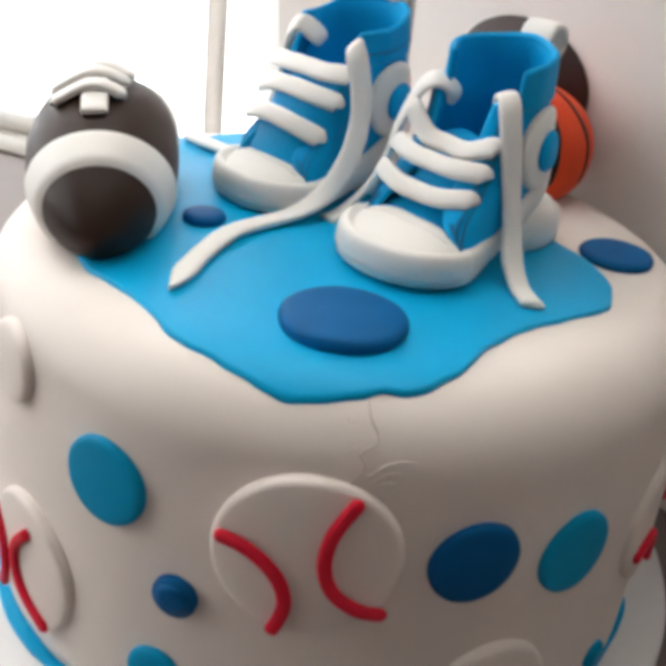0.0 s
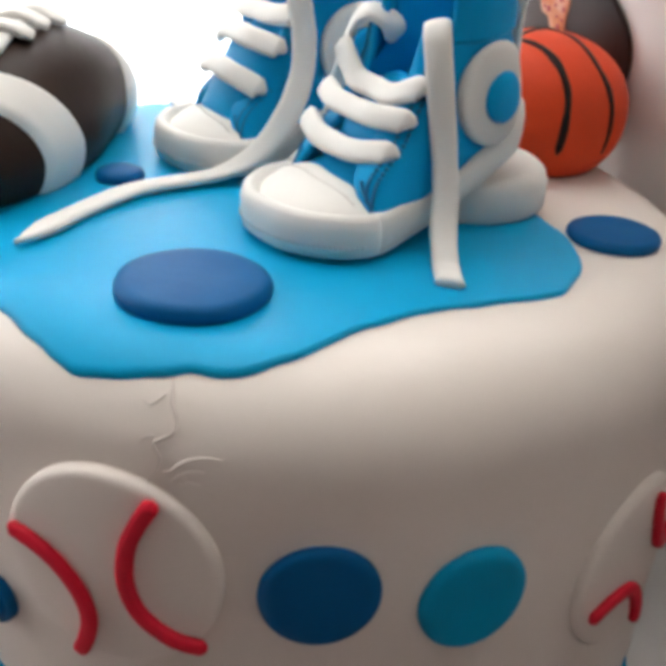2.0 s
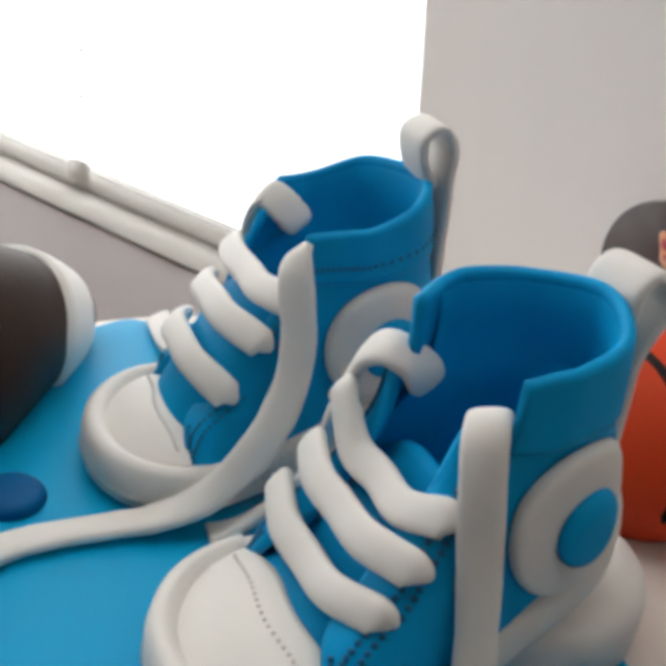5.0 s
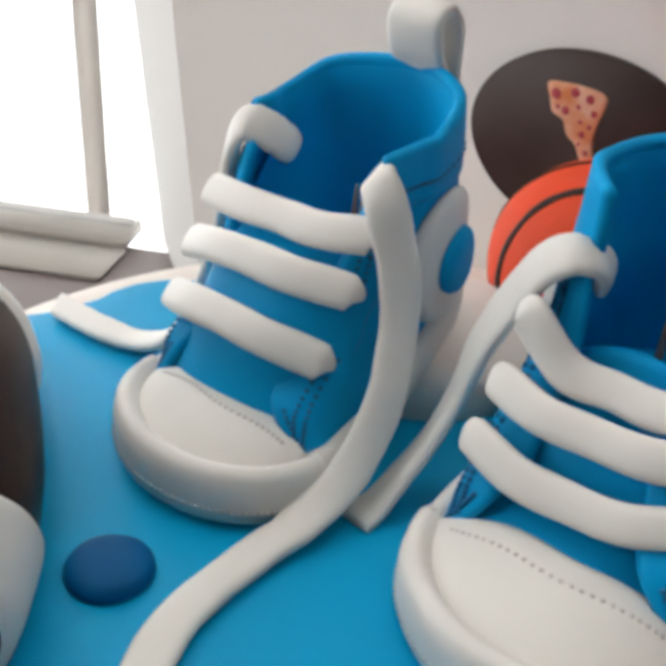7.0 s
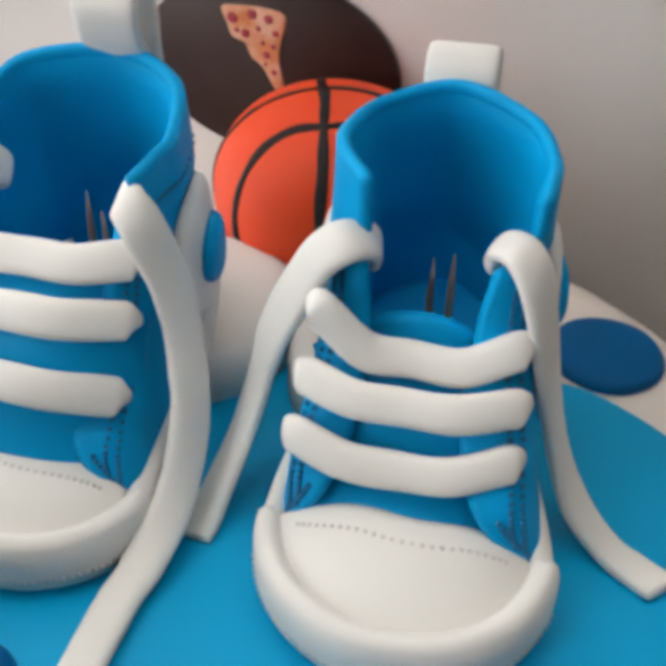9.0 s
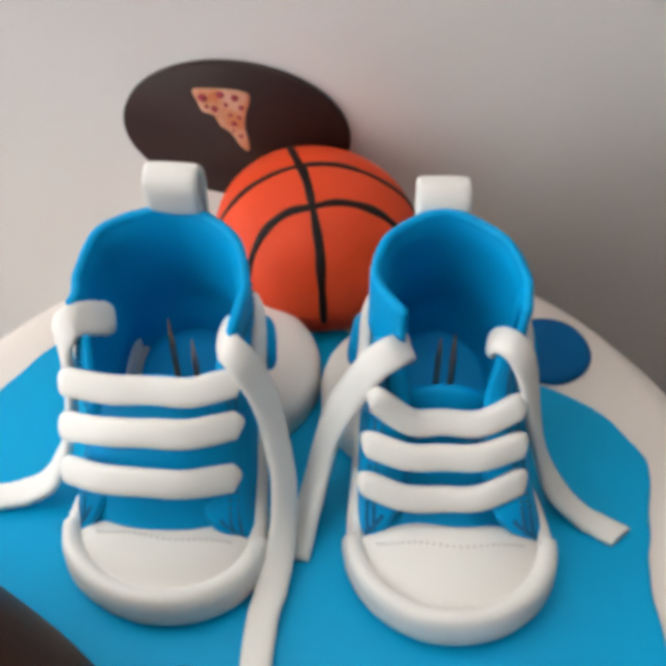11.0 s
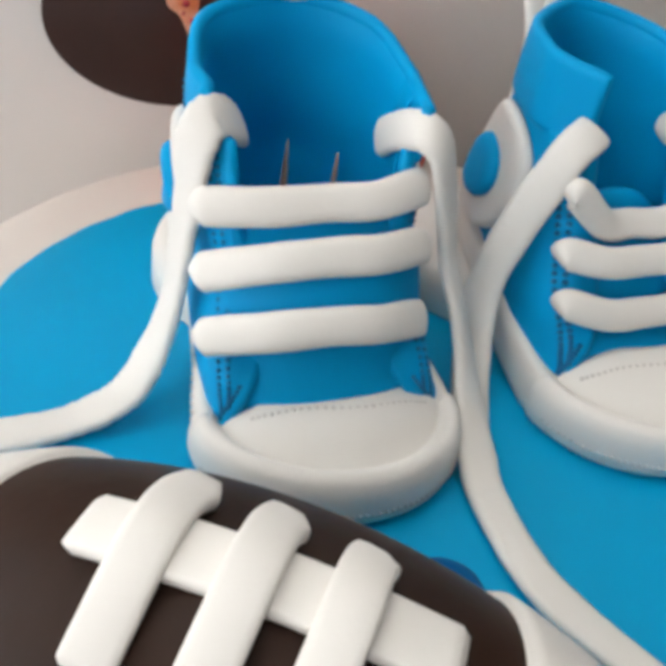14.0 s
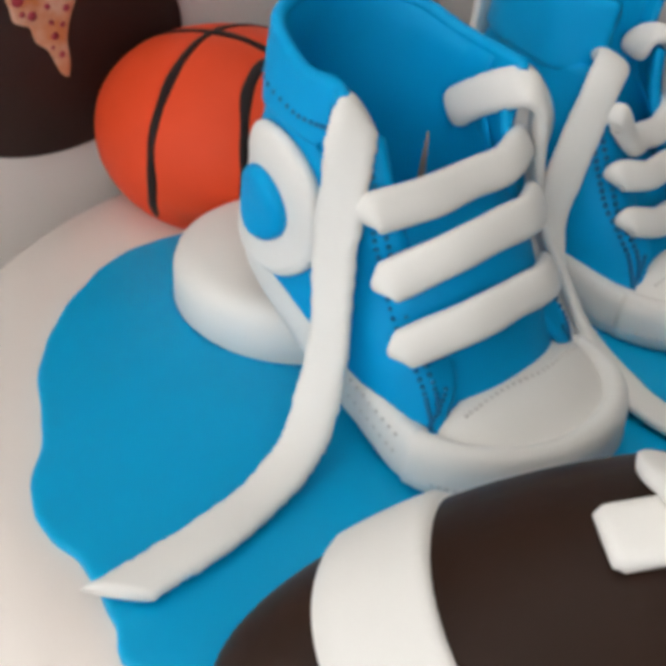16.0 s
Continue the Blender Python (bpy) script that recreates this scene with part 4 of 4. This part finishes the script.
        part("dot", grid_bm(np.array(rows), wrap_v=True, cap=True), SHOE, badge, "blue fondant dot")
    # laces
    for k, (pts, lift) in enumerate(bars):
        a, b, c = (np.array(q, float) for q in pts)
        a[1] = min(a[1], side_of(a[0], a[2], -1) - 0.12)
        c[1] = max(c[1], side_of(c[0], c[2], 1) + 0.12)
        low, half = np.array((0.68, 0.5, 0.74)), np.array((0.1, 0.0, -lift))
        ctrl = [a + (-0.1, -0.06, -0.16), a, a + (b - a) * low + half, b, c + (b - c) * low + half, c, c + (-0.1, 0.06, -0.16)]
        nrm = [(0.25, -0.9, 0.3), (0.6, -0.55, 0.55), (0.75, -0.12, 0.62), (0.75, 0, 0.62), (0.75, 0.12, 0.62), (0.6, 0.55, 0.55), (0.25, 0.9, 0.3)]
        part("lace_bar", strap_bm(ctrl, nrm, 0.7 if taut else 0.65, 0.34, 56, tips, 2.6, 16, 0.02, k), LACE, shoe, "white fondant lace")
    for k, (pts, nrm, width, ends, cut) in enumerate(ties):
        part("lace_end", strap_bm(pts, nrm, width, 0.3, 150, ends, 2.6, 16, 0.025, 7 + k, 0.02 + 0.03 * k if taut else 0.01, cut), LACE, shoe, "loose white fondant lace end")
    # pull loop
    part("pull_loop", strap_bm([(s, l, w - lower) for s, l, w, *_ in loop], [(a, 0, b) for *_, a, b in loop], 1.3, 0.26, 60, (0, 0), 4.0), SHOE_WHITE, shoe, "white fondant pull loop")
    shoe.matrix_world = m
    return shoe


def shoe_pose(u, v, forward, w=0.16):
    f = Vector((forward[0], forward[1], 0)).normalized()
    r = Vector((-f.y, f.x, 0))
    return Matrix.Translation(P3(u, v, w)) @ Matrix((f, r, Vector((0, 0, 1)))).transposed().to_4x4()


NEAR_BARS = [(((0.38, -1.66, 2.5), (0.54, 0.1, 2.22), (0.16, 1.86, 2.42)), 0.0),
             (((-0.14, -1.6, 3.34), (0.05, 0.05, 3.16), (-0.32, 1.84, 3.2)), 0.0),
             (((-0.56, -1.48, 4.42), (-0.62, 0.08, 3.64), (-0.82, 1.76, 3.98)), 0.08)]
NEAR_TIES = [
    ([(-1.8, 1.15, 4.9), (-1.72, 1.17, 5.2), (-1.57, 1.3, 5.42), (-1.36, 1.56, 5.44), (-1.22, 1.8, 5.15), (-1.2, 1.98, 4.6), (-1.22, 2.12, 4.0), (-1.3, 2.42, 2.6), (-1.25, 2.75, 1.45), (-0.95, 3.2, 0.6), (-0.62, 3.8, 0.08), (-0.34, 4.26, -0.02), (-0.06, 4.72, -0.04)],
     [(0, -1, 0.2), (-0.1, -0.8, 0.5), (0, -0.4, 0.9), (0.4, 0.2, 0.9), (0.6, 0.7, 0.3), (0.5, 0.85, 0.15), (0.4, 0.95, 0.1), (0.25, 1, 0.1), (0.2, 0.9, 0.4), (0.2, 0.5, 0.9), (0, 0.2, 1), (0, 0, 1), (0, 0, 1)], 0.74, (0.0, 0.16), -0.2),
    ([(-1.92, -0.85, 4.7), (-1.68, -0.86, 5.04), (-1.38, -0.95, 5.3), (-1.1, -1.22, 5.38), (-1.0, -1.62, 5.06), (-0.97, -2.06, 4.24), (-0.97, -2.45, 3.3), (-0.97, -2.72, 2.25), (-0.6, -2.95, 1.35), (-0.1, -3.15, 0.75), (0.5, -3.35, 0.22), (1.0, -3.5, 0.02)],
     [(0.1, 0.9, 0.3), (0.2, 0.7, 0.6), (0.4, 0.2, 0.9), (0.7, -0.3, 0.65), (0.75, -0.5, 0.45), (0.75, -0.6, 0.3), (0.7, -0.7, 0.2), (0.6, -0.75, 0.3), (0.45, -0.75, 0.5), (0.3, -0.6, 0.75), (0.1, -0.3, 1), (0, 0, 1)], 0.8, (0.0, 0.16), 0.12),
]
NEAR_LOOP = [(-4.62, 0.05, 6.8, 1, 0.1), (-4.62, 0.05, 7.3, 1, 0.3), (-4.92, 0.05, 7.62, 0.3, 1), (-5.34, 0.05, 7.48, -0.6, 0.8), (-5.48, 0.05, 7.06, -1, 0.0), (-5.2, 0.05, 6.56, -0.8, -0.5), (-5.0, 0.05, 6.0, -0.95, -0.2), (-5.02, 0.05, 5.2, -1, 0), (-5.05, 0.05, 4.2, -1, 0)]
near_shoe = build_shoe("light blue fondant baby shoe with white laces and sagging lace bars", shoe_pose(2.6, -2.6, (-0.54, -0.842), 0.38), NEAR_BARS, NEAR_TIES, ((-1.7, 1.93, 6.22), (-1.34, -1.16, 6.38)), [(0.95, 1.42), (0.27, 1.85), (-0.2, 2.75), (-0.98, 3.3), (-1.35, 3.95)], 0.4, NEAR_LOOP, (-0.1, -0.86, -1.12), 5.14, (1.04, 1.0, 0.98), girth=(0.0, -0.13), flare=(0.28, 0.12))

FAR_BARS = [(((0.22, -2.1, 2.46), (0.74, 0.0, 2.94), (0.12, 1.88, 2.54)), -0.02),
            (((-0.3, -2.1, 3.46), (0.1, 0.05, 3.94), (-0.5, 1.92, 3.74)), -0.02),
            (((-0.82, -2.05, 4.44), (-0.66, 0.08, 4.56), (-1.0, 1.88, 4.66)), 0.0)]
FAR_TIES = [
    ([(-2.52, 1.52, 4.82), (-2.02, 1.56, 5.22), (-1.5, 1.66, 5.54), (-1.12, 1.86, 5.66), (-1.0, 2.14, 5.4), (-1.03, 2.34, 4.85), (-1.08, 2.56, 4.1), (-0.93, 2.76, 3.05), (-0.35, 3.02, 1.95), (0.6, 3.08, 0.9), (1.7, 2.95, 0.36), (2.6, 2.85, 0.2), (4.4, 3.02, 0.14), (5.9, 3.76, 0.06), (7.0, 4.5, 0.0), (7.95, 5.24, -0.03), (8.28, 5.42, -0.04)],
     [(0.1, -0.97, 0.15), (0.1, -0.95, 0.25), (0.35, -0.85, 0.4), (0.85, 0.0, 0.5), (0.72, 0.62, 0.3), (0.62, 0.75, 0.2), (0.6, 0.78, 0.15), (0.55, 0.82, 0.2), (0.45, 0.8, 0.4), (0.3, 0.5, 0.8), (0.1, 0.1, 1), (0, 0, 1), (0, 0, 1), (0, 0, 1), (0, 0, 1), (0, 0, 1), (0, 0, 1)], 0.76, (0.0, 1.2), 0.0),
    ([(-2.28, -1.2, 5.12), (-2.0, -1.4, 5.42), (-1.74, -1.66, 5.64), (-1.56, -1.92, 5.68), (-1.44, -2.1, 5.4), (-1.4, -2.18, 4.9), (-1.38, -2.3, 3.6), (-1.1, -2.52, 2.25), (-0.86, -2.9, 1.25), (-0.62, -3.45, 0.5), (-0.42, -4.45, 0.12), (-0.26, -5.6, 0.06), (-0.24, -6.6, 0.02), (-0.22, -7.66, 0.0)],
     [(0.3, 0.6, 0.65), (0.45, 0.45, 0.72), (0.68, 0.15, 0.65), (0.82, -0.3, 0.42), (0.75, -0.6, 0.25), (0.5, -0.82, 0.12), (0.25, -1, 0.1), (0.2, -1, 0.25), (0.3, -0.8, 0.6), (0.2, -0.4, 0.9), (0, 0, 1), (0, 0, 1), (0, 0, 1), (0, 0, 1)], 0.82, (0.0, 0.1), 0.7),
]
FAR_LOOP = [(-4.56, 0.05, 6.98, 1, 0.1), (-4.24, 0.05, 7.45, 1, 0.0), (-4.15, 0.05, 8.03, 0.6, 1), (-4.52, 0.05, 8.26, -0.5, 1), (-4.88, 0.05, 7.88, -1, 0.2), (-4.9, 0.05, 7.2, -1, -0.2), (-4.94, 0.05, 6.6, -1, -0.1), (-5.0, 0.05, 5.4, -1, 0), (-5.05, 0.05, 4.2, -1, 0)]
far_shoe = build_shoe("blue fondant baby shoe with taut white laces, one trailing long", shoe_pose(-3.1, 1.0, (-0.605, -0.796), 0.38), FAR_BARS, FAR_TIES, ((-1.28, 1.92, 6.02), (-1.88, -1.76, 6.02)), [(1.1, 1.52), (0.46, 2.78), (-0.14, 3.78), (-0.84, 4.25), (-1.2, 4.45)], 0.27, FAR_LOOP, (-0.2, -0.74, -1.28), 5.38, (0.92, 0.94, 1.05), (0.22, 0.22), (0.1, 0.32), 0.3, (0.1, 0.0))


def build_puck(u, v, wide, seed):
    prof = [(0, 0), (wide - 0.11, 0), (wide, 0.12), (wide, 0.85), (wide - 0.08, 1.1), (wide - 0.26, 1.24), (wide - 0.56, 1.3), (0, 1.32)]
    ob = mesh_object("fondant_puck", lathe_bm(prof, 72, lambda a: 1 + 0.012 * math.sin(2 * a + seed)), SHOE_WHITE)
    ob.location = P3(u, v, 0.28)
    return tagged(ob, "thick round white fondant puck propping up a shoe's heel", "fondant support", "pucks under the shoe heels")


build_puck(4.6, 1.28, 2.62, 1)
build_puck(0.28, 4.76, 2.82, 2)


def build_stick(u, v, low, high, seed):
    bm = lathe_bm([(0, 0), (0.075, 0), (0.075, high - low - 0.9), (0.055, high - low - 0.5), (0.015, high - low), (0, high - low)], 10)
    ob = mesh_object("wooden_stick", bm, WOOD)
    ob.matrix_world = Matrix.Translation(P3(u, v, low)) @ Euler((radians(2 * seed - 3), radians(2 - seed), 0)).to_matrix().to_4x4()
    return tagged(ob, "thin pointed wooden stick standing inside a shoe", "wooden stick", "sticks inside the shoes")


build_stick(4.35, -0.6, 0.2, 4.8, 1)
build_stick(4.1, -0.3, 0.2, 4.7, 2)
build_stick(-1.5, 3.35, 0.1, 5.0, 1)
build_stick(-1.25, 2.45, 0.1, 5.1, 2)
